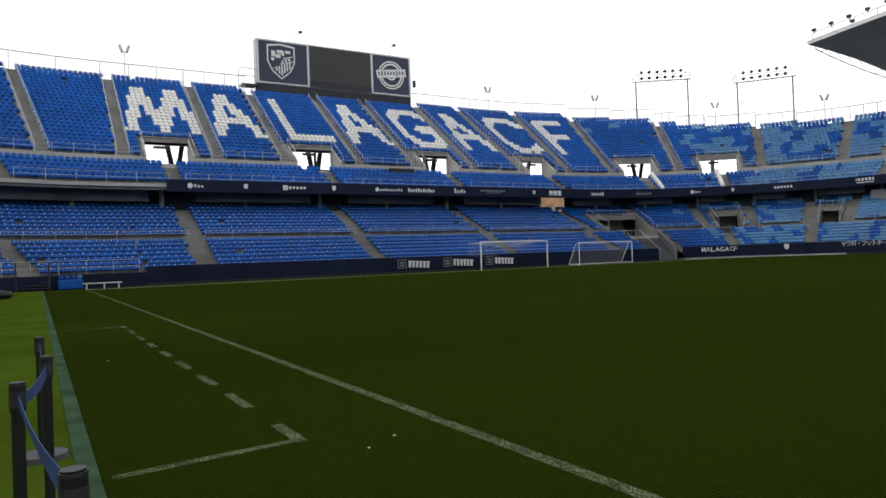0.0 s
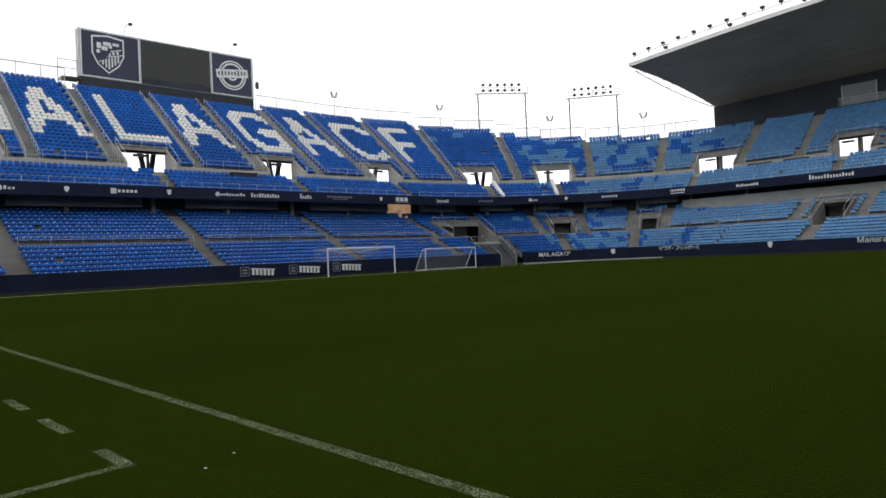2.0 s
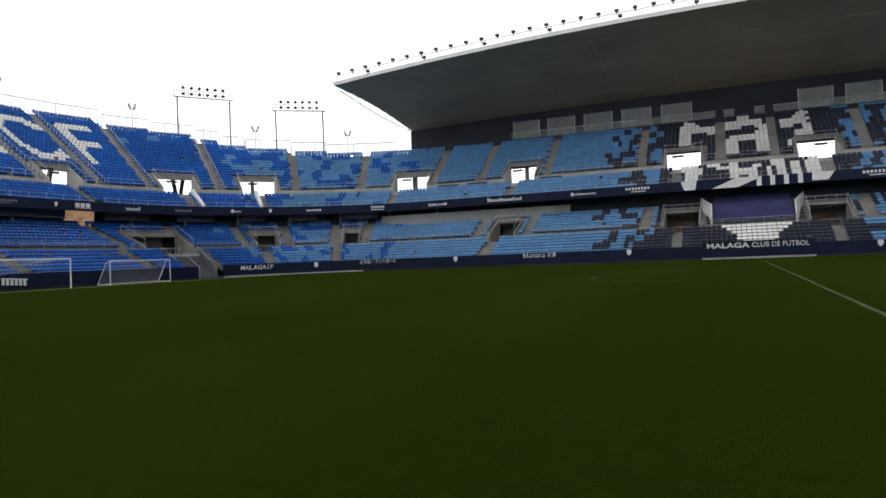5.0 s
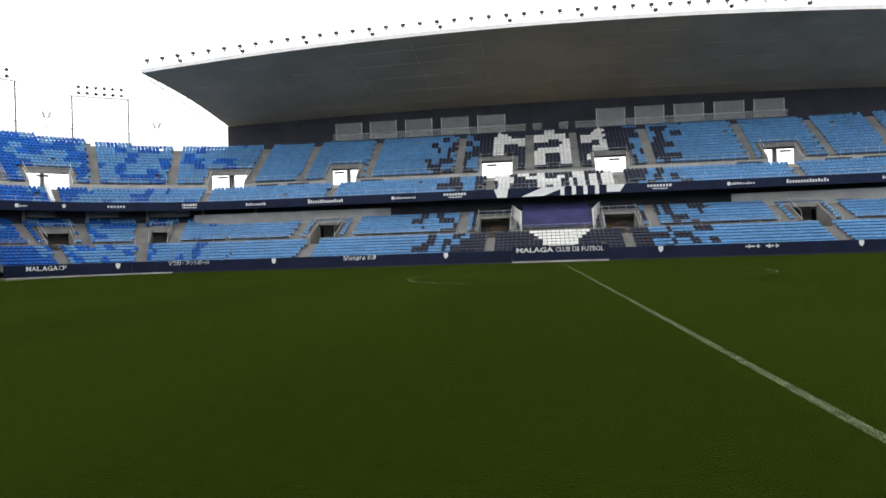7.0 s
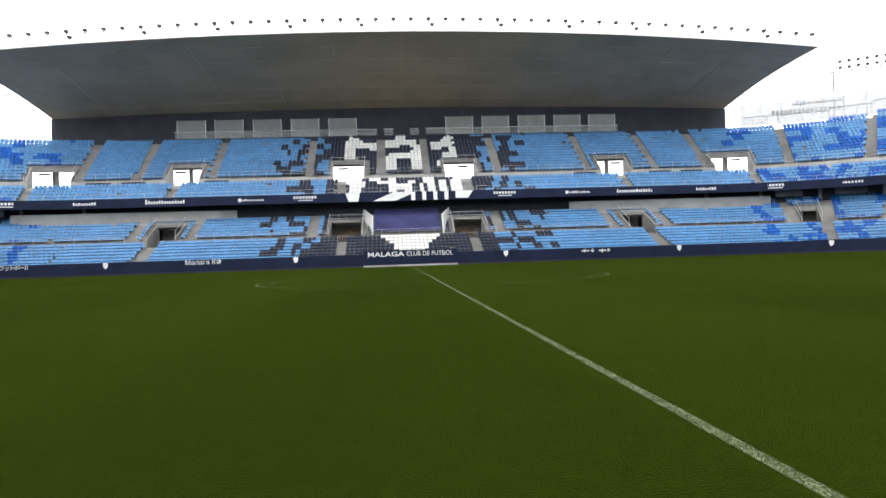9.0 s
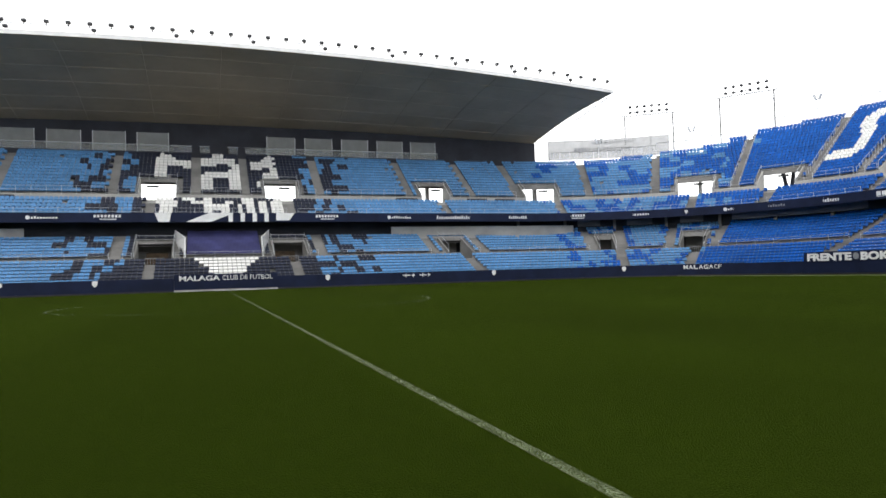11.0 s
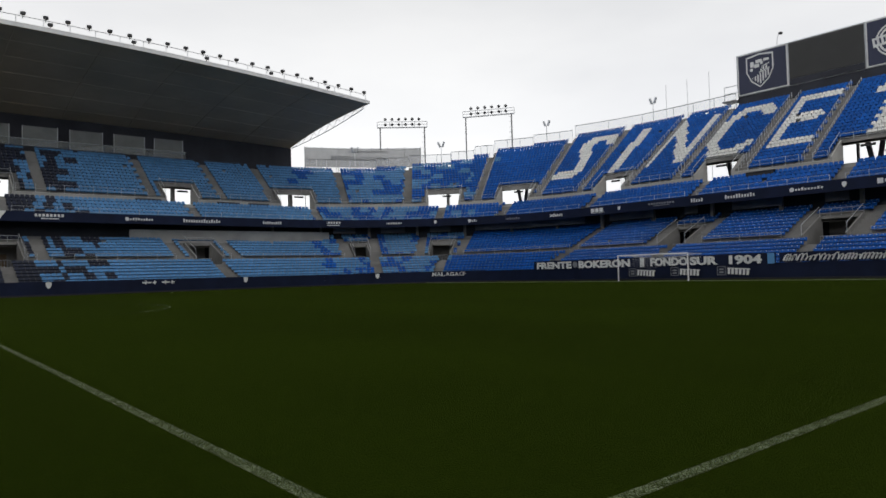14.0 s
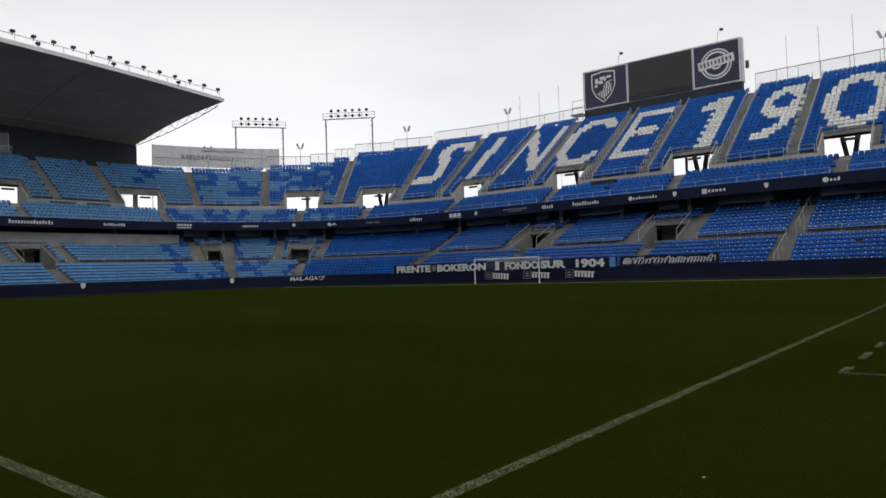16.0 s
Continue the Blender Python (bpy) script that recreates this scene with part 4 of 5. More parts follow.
def post_data(h, r=0.028):
    if (h, r) not in POST_MESH:
        bm = new_tube((0, 0, 0), (0, 0, h), r, n=5)
        box(bm, -0.09, 0.09, -0.09, 0.09, 0, 0.03)
        data = bpy.data.meshes.new("post")
        bm.to_mesh(data); bm.free()
        data.materials.append(M_STEEL)
        POST_MESH[(h, r)] = data
    return POST_MESH[(h, r)]


def railing(qa, qb, d, z, h, step, label, rails=(1.0, 0.55), girth=0.018):
    ob = thing("railing", label, "railing", "terrace railings", at=Matrix.Translation(spot((qa + qb) / 2, d, z)))
    k = stretch((qa + qb) / 2, d)
    n = max(1, round((qb - qa) * k / step))
    qs = [qa + (qb - qa) * i / n for i in range(n + 1)]
    for f in rails:
        bm = bent_tube(bmesh.new(), [spot(q, d, z + h * f) for q in qs], girth, 4)
        o = part("rail", bm, M_STEEL, ob); o.matrix_world = Matrix.Identity(4)
    for q in qs:
        o = new("post", post_data(h)); o.parent = ob; o.matrix_world = along(q, d, z)
    return ob


def rail_runs(aisles, voms, d, z, h, step, label, lo=QA, hi=QB, gap=0.7):
    lines = [QA] + list(aisles) + [QB]
    for a, b in zip(lines, lines[1:]):
        a, b = max(a + gap, lo), min(b - gap, hi)
        pieces = [(a, b)]
        for va, vb in voms:
            pieces = [p for pa, pb in pieces for p in ((pa, min(pb, va - 0.2)), (max(pa, vb + 0.2), pb)) if p[1] - p[0] > 0.6] if any(pa < vb and pb > va for pa, pb in pieces) else pieces
        for pa, pb in pieces:
            if pb - pa > 0.8:
                railing(pa, pb, d, z, h, step, label)


rail_runs(AISLE_D, VOM_D, 16.12, 11.86, 1.0, 1.6, "grey steel railing below the rear upper tier")
rail_runs(AISLE_C, [], 10.8, 8.72, 1.0, 2.1, "grey steel railing on the upper tier's front edge")
rail_runs(AISLE_B, VOM_B, 7.06, 3.74, 0.62, 2.2, "grey steel railing before the rear lower tier")
railing(-2.0, 17.6, 0.35, 0.95, 1.0, 1.9, "grey steel railing before the front lower tier")
railing(TOT - 14.0, TOT - 2.0, 0.35, 0.95, 1.0, 1.9, "grey steel railing before the front lower tier")


def aisle_rail(q, side):
    """A stepped line of short steel posts beside a stair of the upper tier."""
    d0, z0, rise = TIERS["D"][:3]
    n = rows_d(q + side * 0.3)
    ob = thing("stair_railing", "row of short steel posts beside the terrace stair", "railing", "stair railings", at=along(q, d0, z0))
    for i in range(n):
        o = new("post", post_data(0.95, 0.035)); o.parent = ob
        o.matrix_world = along(q + side * 0.56 / stretch(q, d0 + GOING["D"] * i), d0 + GOING["D"] * i + 0.35, z0 + rise * i)
    pts = []
    for i in range(n):
        d, z = d0 + GOING["D"] * i + 0.35, z0 + rise * i + 0.9
        pts.append(spot(q + side * 0.56 / stretch(q, d), d, z))
    bm = bent_tube(bmesh.new(), pts, 0.02, 4)
    o = part("rail", bm, M_STEEL, ob); o.matrix_world = Matrix.Identity(4)


for q in AISLE_D:
    if min(q, TOT - q) < 92:
        for s in (-1, 1):
            aisle_rail(q, s)

# ---- fence on the rim ----
def rim_fence(qa, qb):
    n = rows_d((qa + qb) / 2)
    d, z = TIERS["D"][0] + GOING["D"] * n - 0.04, TIERS["D"][1] + 0.475 * (n - 1)
    h = 2.15
    ob = thing("rim_fence", "pale wire mesh fence on the rim of the stand", "fence", "rim fences", at=Matrix.Translation(spot((qa + qb) / 2, d, z)))
    qs = [qa + (qb - qa) * i / 3 for i in range(4)]
    bm = bent_tube(bmesh.new(), [spot(q, d, z + h) for q in qs[:-1] + [qs[-1] - 1e-4]], 0.05, 5)
    o = part("top_rail", bm, M_RAILGREY, ob); o.matrix_world = Matrix.Identity(4)
    o = ring("mesh_panel", [(d, z + 0.3), (d, z + h - 0.04)], M_MESH, qs, ob); o.matrix_world = Matrix.Identity(4)
    for q in qs:
        o = new("post", post_data(h, 0.04)); o.parent = ob; o.matrix_world = along(q, d, z)


steps = [79.8, 84.5, 89.2, 91.5, 94.4, 99.8, 104.0, 109.2]
runs = []
for a, b in zip([-14, -9, -4, 0, 9, 18, 27, 34.3, 42.3, 50.3, 58.3, 68] + steps, [-9, -4, 0, 9, 18, 27, 34.3, 42.3, 50.3, 58.3, 68] + steps + [113.0]):
    runs += [(a, b), (TOT - b, TOT - a)]
for a, b in runs:
    if not 34.0 < min(a, TOT - b) < 58.0:  # the scoreboards close the rim here
        rim_fence(a, b)


# ---- floodlights ----
def lamp_head(parent, m, s=0.45):
    o = part("lamp", box(box(bmesh.new(), -s, s, -0.18, 0.30, -s * 0.62, s * 0.62, bevel=0.1), -0.08, 0.08, -0.1, 0.1, -s, s), M_DARKSTEEL, parent, "dark floodlight head")
    o.matrix_world = m
    return o


def gantry(qa, qb, z_top, base_z, d=34.0):
    """Two slender masts that carry a beam with two rows of lamps."""
    ob = thing("floodlight_gantry", "slender steel gantry with two rows of dark floodlights on the rim", "floodlight", "corner floodlight gantries", at=Matrix.Translation(spot((qa + qb) / 2, d, base_z)))
    a, b = spot(qa, d, 0), spot(qb, d, 0)
    along_v = (b - a).normalized()
    for p in (a, b):
        o = part("mast", new_tube(p + Vector((0, 0, base_z)), p + Vector((0, 0, z_top)), 0.11, n=8), M_DARKSTEEL, ob); o.matrix_world = Matrix.Identity(4)
    bm = bmesh.new()
    ext = along_v * 0.5
    for h, r in ((0.0, 0.11), (1.05, 0.05), (0.55, 0.04)):
        tube(bm, a - ext + Vector((0, 0, z_top + h)), b + ext + Vector((0, 0, z_top + h)), r, 6)
    for k in range(5):
        p = a - ext + (b - a + 2 * ext) * k / 4
        tube(bm, p + Vector((0, 0, z_top)), p + Vector((0, 0, z_top + 1.05)), 0.05, 5)
    o = part("beam", bm, M_STEEL, ob); o.matrix_world = Matrix.Identity(4)
    turn = Matrix.Rotation(math.atan2(along_v.y, along_v.x), 4, "Z")
    for k in range(6):
        p = a + (b - a) * (0.12 + 0.76 * k / 5)
        for h in (0.55, 1.5):
            lamp_head(ob, Matrix.Translation(p + Vector((0, 0, z_top + h))) @ turn, 0.27)
    bm = bmesh.new()
    for k in range(int((z_top - base_z) / 0.9)):
        p = b + Vector((0, 0, base_z + 0.6 + 0.9 * k))
        tube(bm, p - along_v * 0.45, p, 0.035, 4)
    o = part("ladder", bm, M_STEEL, ob); o.matrix_world = Matrix.Identity(4)


for a, b, zt in ((88.2, 93.6, 28.9), (98.5, 103.7, 27.5)):
    gantry(a, b, zt, 17.0)
    gantry(TOT - b + 0.5, TOT - a + 0.5, zt, 17.0)


def twin_lamp(q, mirrored=False):
    n = rows_d(q)
    d, z = TIERS["D"][0] + GOING["D"] * n - 0.12, TIERS["D"][1] + 0.475 * (n - 1)
    ob = thing("twin_floodlight", "thin pole with two small floodlights spread like a fork", "floodlight", "rim pole lamps", at=along(q, d, z))
    part("pole", new_tube((0, 0, -0.02), (0, 0, 3.5), 0.05, n=6), M_STEEL, ob)
    for s in (-1, 1):
        bm = box(bmesh.new(), -0.16, 0.16, -0.14, 0.14, 0.0, 0.95, bevel=0.04)
        bmesh.ops.transform(bm, verts=bm.verts[:], matrix=Matrix.Translation((s * 0.2, 0, 3.4)) @ Matrix.Rotation(s * 0.36, 4, "Y"))
        part("lamp", bm, M_STEEL, ob, "narrow grey lamp head")


for q in (20.6, 70.6, 82.9, 95.6, 106.8):
    twin_lamp(q)
    twin_lamp(TOT - q)


# ---- scoreboards ----
def scoreboard():
    ob = thing("scoreboard", "large dark scoreboard with an unlit screen between two navy sign panels", "scoreboard", "scoreboards")
    part("cabinet", new_box(-93.2, -92.05, -11.4, 11.5, 25.0, 30.9, bevel=0.05), M_STEEL, ob)
    part("underside_panel", new_box(-93.0, -92.1, -11.3, 11.4, 23.4, 24.98), M_SHADE, ob)
    for y in (-9, -3, 3, 9):
        part("support", new_box(-94.3, -94.0, y - 0.15, y + 0.15, -0.06, 26), M_DARKSTEEL, ob)
    scr = part("screen", new_box(-92.06, -91.98, -4.1, 5.0, 25.9, 30.7), M_SCREEN, ob, "unlit grey-black screen")
    part("screen_ledge", new_box(-92.06, -91.9, -4.1, 5.0, 25.1, 25.85), M_SHADE, ob)
    for ya, yb, form in ((-11.2, -4.3, 0), (5.2, 11.3, 1)):
        pn = part("sign_panel", new_box(-92.06, -92.0, ya + 0.15, yb - 0.15, 25.25, 30.65), M_PANEL, ob, "navy sign panel with a pale emblem")
        bm = bmesh.new()
        box(bm, -92.06, -91.97, ya, ya + 0.13, 25.1, 30.8); box(bm, -92.06, -91.97, yb - 0.13, yb, 25.1, 30.8)
        box(bm, -92.06, -91.97, ya + 0.13, yb - 0.13, 25.1, 25.23); box(bm, -92.06, -91.97, ya + 0.13, yb - 0.13, 30.67, 30.8)
        part("panel_frame", bm, M_MARK, pn)
        m = Matrix.Identity(4)
        m.col[0][:3], m.col[1][:3], m.col[2][:3], m.col[3][:3] = (0, 1, 0), (0, 0, 1), (1, 0, 0), (-91.99, (ya + yb) / 2 - (0 if form else 0.3), 27.95)
        if form == 0:
            part("emblem", shield(bmesh.new(), 3.8, 4.5, 0, 0.01), M_MARK, pn, "pale shield emblem").matrix_world = m
            part("emblem_line", shield(bmesh.new(), 3.45, 4.1, 0.01, 0.014), M_PANEL, pn).matrix_world = m
            lean = Matrix(((1, 0, 0, 0), (0.42, 1, 0, 0), (0, 0, 1, 0), (0, 0, 0, 1)))
            for y0 in (-0.22, 0.46):
                part("emblem_edge", box(bmesh.new(), -1.5, 1.5, y0, y0 + 0.13, 0.014, 0.018), M_MARK, pn).matrix_world = m @ lean
            for k in range(6):
                part("emblem_chip", box(bmesh.new(), -1.25 + 0.43 * k, -1.0 + 0.43 * k, 0.0, 0.38, 0.014, 0.018), M_MARK, pn).matrix_world = m @ lean
            for k in range(7):
                x0 = -1.1 + 0.36 * k
                low, top = -1.75 + 0.85 * abs(x0 + 0.09), 0.42 * x0 - 0.28
                if top > low + 0.1:
                    part("emblem_stripe", box(bmesh.new(), x0, x0 + 0.2, low, top, 0.014, 0.018), M_MARK, pn).matrix_world = m
            for x0, y0, w, h in ((-1.3, 0.75, 0.5, 0.75), (-0.75, 0.6, 0.7, 0.5), (-0.55, 1.2, 0.9, 0.45), (0.1, 0.95, 0.35, 0.4), (0.55, 1.3, 0.75, 0.35), (-1.35, 0.2, 0.4, 0.4)):
                part("emblem_chip", box(bmesh.new(), x0, x0 + w, y0, y0 + h, 0.014, 0.018, bevel=0.001), M_MARK, pn).matrix_world = m
        else:
            bm = disc(disc(disc(bmesh.new(), 1.85, 2.05, n=36), 1.45, 1.7, n=36), 0.5, 0.75)
            part("emblem", bm, M_MARK, pn, "pale round emblem crossed by a plain band").matrix_world = m
            bm = bmesh.new()
            bmesh.ops.create_cube(bm, size=1.0, matrix=Matrix.Translation((0, 0.25, 0.02)) @ Matrix.Rotation(0.12, 4, "Z") @ Matrix.Diagonal((4.7, 1.15, 0.03, 1)))
            part("emblem_band", bm, M_MARK, pn).matrix_world = m
            bm = bmesh.new()
            for k in range(9):
                bmesh.ops.create_cube(bm, size=1.0, matrix=Matrix.Rotation(0.12, 4, "Z") @ Matrix.Translation((-1.95 + 0.48 * k, 0.27, 0.045)) @ Matrix.Diagonal((0.2, 0.45 + 0.25 * chance(k, 4), 0.02, 1)))
            part("emblem_bars", bm, M_PANEL, pn).matrix_world = m
    for y in (-5.9, 8.3):
        bm = tube(tube(bmesh.new(), (-92.6, y, 30.85), (-92.5, y + 0.2, 32.2), 0.04, 5), (-92.5, y + 0.2, 32.2), (-92.3, y + 0.55, 32.5), 0.04, 5)
        arm = part("lamp_arm", bm, M_STEEL, ob)
        part("lamp", new_box(-92.5, -92.1, y + 0.5, y + 0.95, 32.35, 32.65, bevel=0.05), M_DARKSTEEL, arm)
    part("side_lamp", new_box(-92.4, -92.0, 11.9, 12.3, 26.6, 27.6, bevel=0.05), M_DARKSTEEL, ob)
    bm = bmesh.new()
    for y in (-13.6, -11.5):
        tube(bm, (-92.6, y, 23.9), (-92.6, y, 27.0), 0.05, 5)
    for z in (26.9, 25.9):
        tube(bm, (-92.6, -13.6, z), (-92.6, -11.5, z), 0.05, 5)
    part("access_frame", bm, M_STEEL, ob)
    part("platform", new_box(-93.4, -91.5, -13.4, -11.4, 24.5, 24.65), M_DARKSTEEL, ob)
    return ob


board_n = scoreboard()
copy_thing(board_n, pose(0, 0, 0, 0, 0, 180))

# ---- roof of the far stand ----
RX = 51.3


def roof_front(x):
    return 27.55 - 2.25 * (x / RX) ** 2


def roof_rear(x):
    return 23.2 - 0.9 * (x / RX) ** 2


roof = tagged(new("roof"), "long cantilevered grey sheet-metal roof over the far stand", "roof", kind="structure")
nx, ny = 48, 12
verts, faces = [], []
for layer in (0, 1):
    for i in range(nx + 1):
        x = RX * (2 * i / nx - 1)
        for j in range(ny + 1):
            f = j / ny
            xx = x * (1 - 0.022 * f)
            z = roof_front(x) * (1 - f) + roof_rear(x) * f + 0.5 * math.sin(math.pi * f)
            verts.append((xx, 44 + 22.6 * f, z + layer * (0.28 + 1.5 * f)))
S1 = (nx + 1) * (ny + 1)
for i in range(nx):
    for j in range(ny):
        a = i * (ny + 1) + j
        faces.append((a, a + 1, a + ny + 2, a + ny + 1))
        faces.append((S1 + a, S1 + a + ny + 1, S1 + a + ny + 2, S1 + a + 1))
for i in range(nx):
    for j in (0, ny):
        a = i * (ny + 1) + j
        faces.append((a, a + ny + 1, S1 + a + ny + 1, S1 + a))
for j in range(ny):
    for i in (0, nx):
        a = i * (ny + 1) + j
        faces.append((a, S1 + a, S1 + a + 1, a + 1))
raw("deck", verts, faces, M_SHEET, roof)
# seams of the soffit sheets
for f in (0.16, 0.34, 0.52, 0.7, 0.86):
    bm = bent_tube(bmesh.new(), [(x * (1 - 0.022 * f), 44 + 22.6 * f, roof_front(x) * (1 - f) + roof_rear(x) * f + 0.5 * math.sin(math.pi * f) - 0.02) for x in np.linspace(-RX, RX, nx)], 0.03, 4)
    part("soffit_seam", bm, M_SHEET, roof)
# shallow ribs that run from the front edge to the back wall
for i in range(1, 12):
    x = RX * (2 * i / 12 - 1)
    bm = bent_tube(bmesh.new(), [(x * (1 - 0.022 * f), 44 + 22.6 * f, roof_front(x) * (1 - f) + roof_rear(x) * f + 0.5 * math.sin(math.pi * f) - 0.03) for f in np.linspace(0.02, 0.99, 9)], 0.035, 4)
    part("soffit_rib", bm, M_SHEET, roof)
bm = bmesh.new()
for i in range(nx):
    xa, xb = RX * (2 * i / nx - 1), RX * (2 * (i + 1) / nx - 1)
    v = [bm.verts.new(p) for p in ((xa, 43.9, roof_front(xa) - 0.06), (xb, 43.9, roof_front(xb) - 0.06), (xb, 43.9, roof_front(xb) + 0.42), (xa, 43.9, roof_front(xa) + 0.42), (xa, 43.99, roof_front(xa) + 0.42), (xb, 43.99, roof_front(xb) + 0.42))]
    bm.faces.new(v[:4]); bm.faces.new((v[3], v[2], v[5], v[4]))
part("edge_fascia", bm, M_PAINT, roof, "pale edge trim")
rail = bent_tube(bmesh.new(), [(x, 44.2, roof_front(x) + 1.2) for x in np.linspace(-RX * 0.99, RX * 0.99, nx)], 0.035, 4)
part("catwalk_rail", rail, M_RAILGREY, roof)
for i in range(42):
    x = RX * 0.99 * (2 * i / 41 - 1)
    o = new("rail_post", post_data(0.95, 0.035)); o.parent = roof; o.matrix_world = Matrix.Translation((x, 44.2, roof_front(x) + 0.25))
for s in (-1, 1):
    bm = bmesh.new()
    for k in range(9):
        f0, f1 = 0.05 + 0.1 * k, 0.15 + 0.1 * k

        def hi(f):
            return Vector((s * RX * (1 - 0.022 * f) * 0.998, 44 + 22.6 * f, roof_front(RX) * (1 - f) + roof_rear(RX) * f + 0.5 * math.sin(math.pi * f) - 0.05))

        def lo(f):
            return hi(f) - Vector((0, 0, 0.9 * math.sin(math.pi * min(1, f * 1.02)) + 0.15))
        tube(bm, lo(f0), lo(f1), 0.06, 5)
        tube(bm, hi(f0), lo((f0 + f1) / 2), 0.035, 4)
        tube(bm, lo((f0 + f1) / 2), hi(f1), 0.035, 4)
    part("end_truss", bm, M_STEEL, roof, "light steel edge truss")
    part("end_post", new_box(s * 50.2 - 0.25, s * 50.2 + 0.25, 66.3, 66.8, 11, 22.4), M_SHADE, roof)


def roof_lamp():
    ob = thing("roof_floodlight", "small dark floodlight on the roof's front railing", "floodlight", "roof edge floodlights")
    part("head", box(bmesh.new(), -0.25, 0.25, -0.22, 0.18, 0.33, 0.66, bevel=0.07), M_DARKSTEEL, ob)
    part("bracket", new_tube((0, 0.05, 0), (0, 0.05, 0.45), 0.05, n=5), M_DARKSTEEL, ob)
    return ob


first = roof_lamp()
n_lamps = 50
for i in range(n_lamps):
    x = RX * 0.985 * (2 * i / (n_lamps - 1) - 1)
    m = Matrix.Translation((x, 44.15, roof_front(x) + 1.0)) @ Matrix.Rotation(0.5 * (chance(i, 2) - 0.5), 4, "Z")
    if i == 0:
        first.matrix_basis = m
    else:
        copy_thing(first, m)
    if i % 4 == 2:
        copy_thing(first, Matrix.Translation((x + 0.4, 44.05, roof_front(x) + 0.3)))

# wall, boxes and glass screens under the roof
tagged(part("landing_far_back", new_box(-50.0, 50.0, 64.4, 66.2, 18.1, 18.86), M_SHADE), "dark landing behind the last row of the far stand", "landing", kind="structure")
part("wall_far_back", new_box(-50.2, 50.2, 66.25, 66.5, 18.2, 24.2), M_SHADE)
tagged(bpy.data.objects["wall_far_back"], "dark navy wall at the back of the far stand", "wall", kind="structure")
for x in (-32.6, -27.2, -21.7, -16.2, -10.7):
    for s in (-1, 1):
        xa = x if s == -1 else -x - 4.0
        scr = thing("glass_screen", "tall frosted glass screen behind the last row", "glass screen", "box screens", at=Matrix.Translation((xa + 2, 65.9, 19.0)))
        part("pane", new_box(-2.0, 2.0, -0.03, 0.03, 0.0, 2.75), M_FROST, scr)
        for e in (-2.02, 2.02):
            part("frame_post", new_box(e - 0.04, e + 0.04, -0.05, 0.05, 0, 2.78), M_STEEL, scr)
for xa, xb in ((-33.0, -10.8), (-10.4, -3.6), (-2.6, -1.2), (1.2, 2.6), (3.6, 10.4), (10.8, 33.0)):
    g = thing("glass_parapet", "low frosted glass parapet behind the last row", "glass parapet", "box parapets", at=Matrix.Translation(((xa + xb) / 2, 65.6, 18.55)))
    n = max(1, round((xb - xa) / 2))
    for k in range(n):
        a = xa + (xb - xa) * k / n
        o = part("pane", new_box(a + 0.03, a + (xb - xa) / n - 0.03, 65.57, 65.61, 18.9, 20.0), M_CLEAR, g); o.matrix_world = Matrix.Identity(4)
    o = part("top_rail", new_tube((xa, 65.6, 20.02), (xb, 65.6, 20.02), 0.03, n=5), M_STEEL, g); o.matrix_world = Matrix.Identity(4)

# violet cover over the middle rows and its white cheeks
cover = thing("seat_cover", "violet cloth covering the seats in the middle of the lower tier", "cover")
verts, faces = [], []
for i in range(25):
    for j in range(15):
        f = j / 14
        verts.append((-4.1 + 8.2 * i / 24, 46.3 + 6.2 * f, 4.15 + 2.9 * f + (0.30 if j % 2 else 0.0) + 0.03 * math.sin(i * 1.3 + j)))
for i in range(24):
    for j in range(14):
        a = i * 15 + j
        faces.append((a, a + 15, a + 16, a + 1))
raw("cloth", verts, faces, M_PURPLE, cover)
for s in (-1, 1):
    w = thing("white_cheek_wall", "white painted sloping stair wall beside the covered seats", "wall panel", "stair cheeks")
    raw("panel", [(s * 4.3, 46.1, 3.0), (s * 5.5, 51.5, 5.8), (s * 5.5, 51.5, 7.2), (s * 4.3, 47.5, 6.1), (s * 4.3, 46.1, 4.6), (s * 4.2, 46.1, 3.0), (s * 5.4, 51.5, 5.8), (s * 5.4, 51.5, 7.2), (s * 4.2, 47.5, 6.1), (s * 4.2, 46.1, 4.6)],
        [(0, 1, 2, 3, 4), (9, 8, 7, 6, 5), (0, 5, 6, 1), (1, 6, 7, 2), (2, 7, 8, 3), (3, 8, 9, 4), (4, 9, 5, 0)], M_PAINT, w)


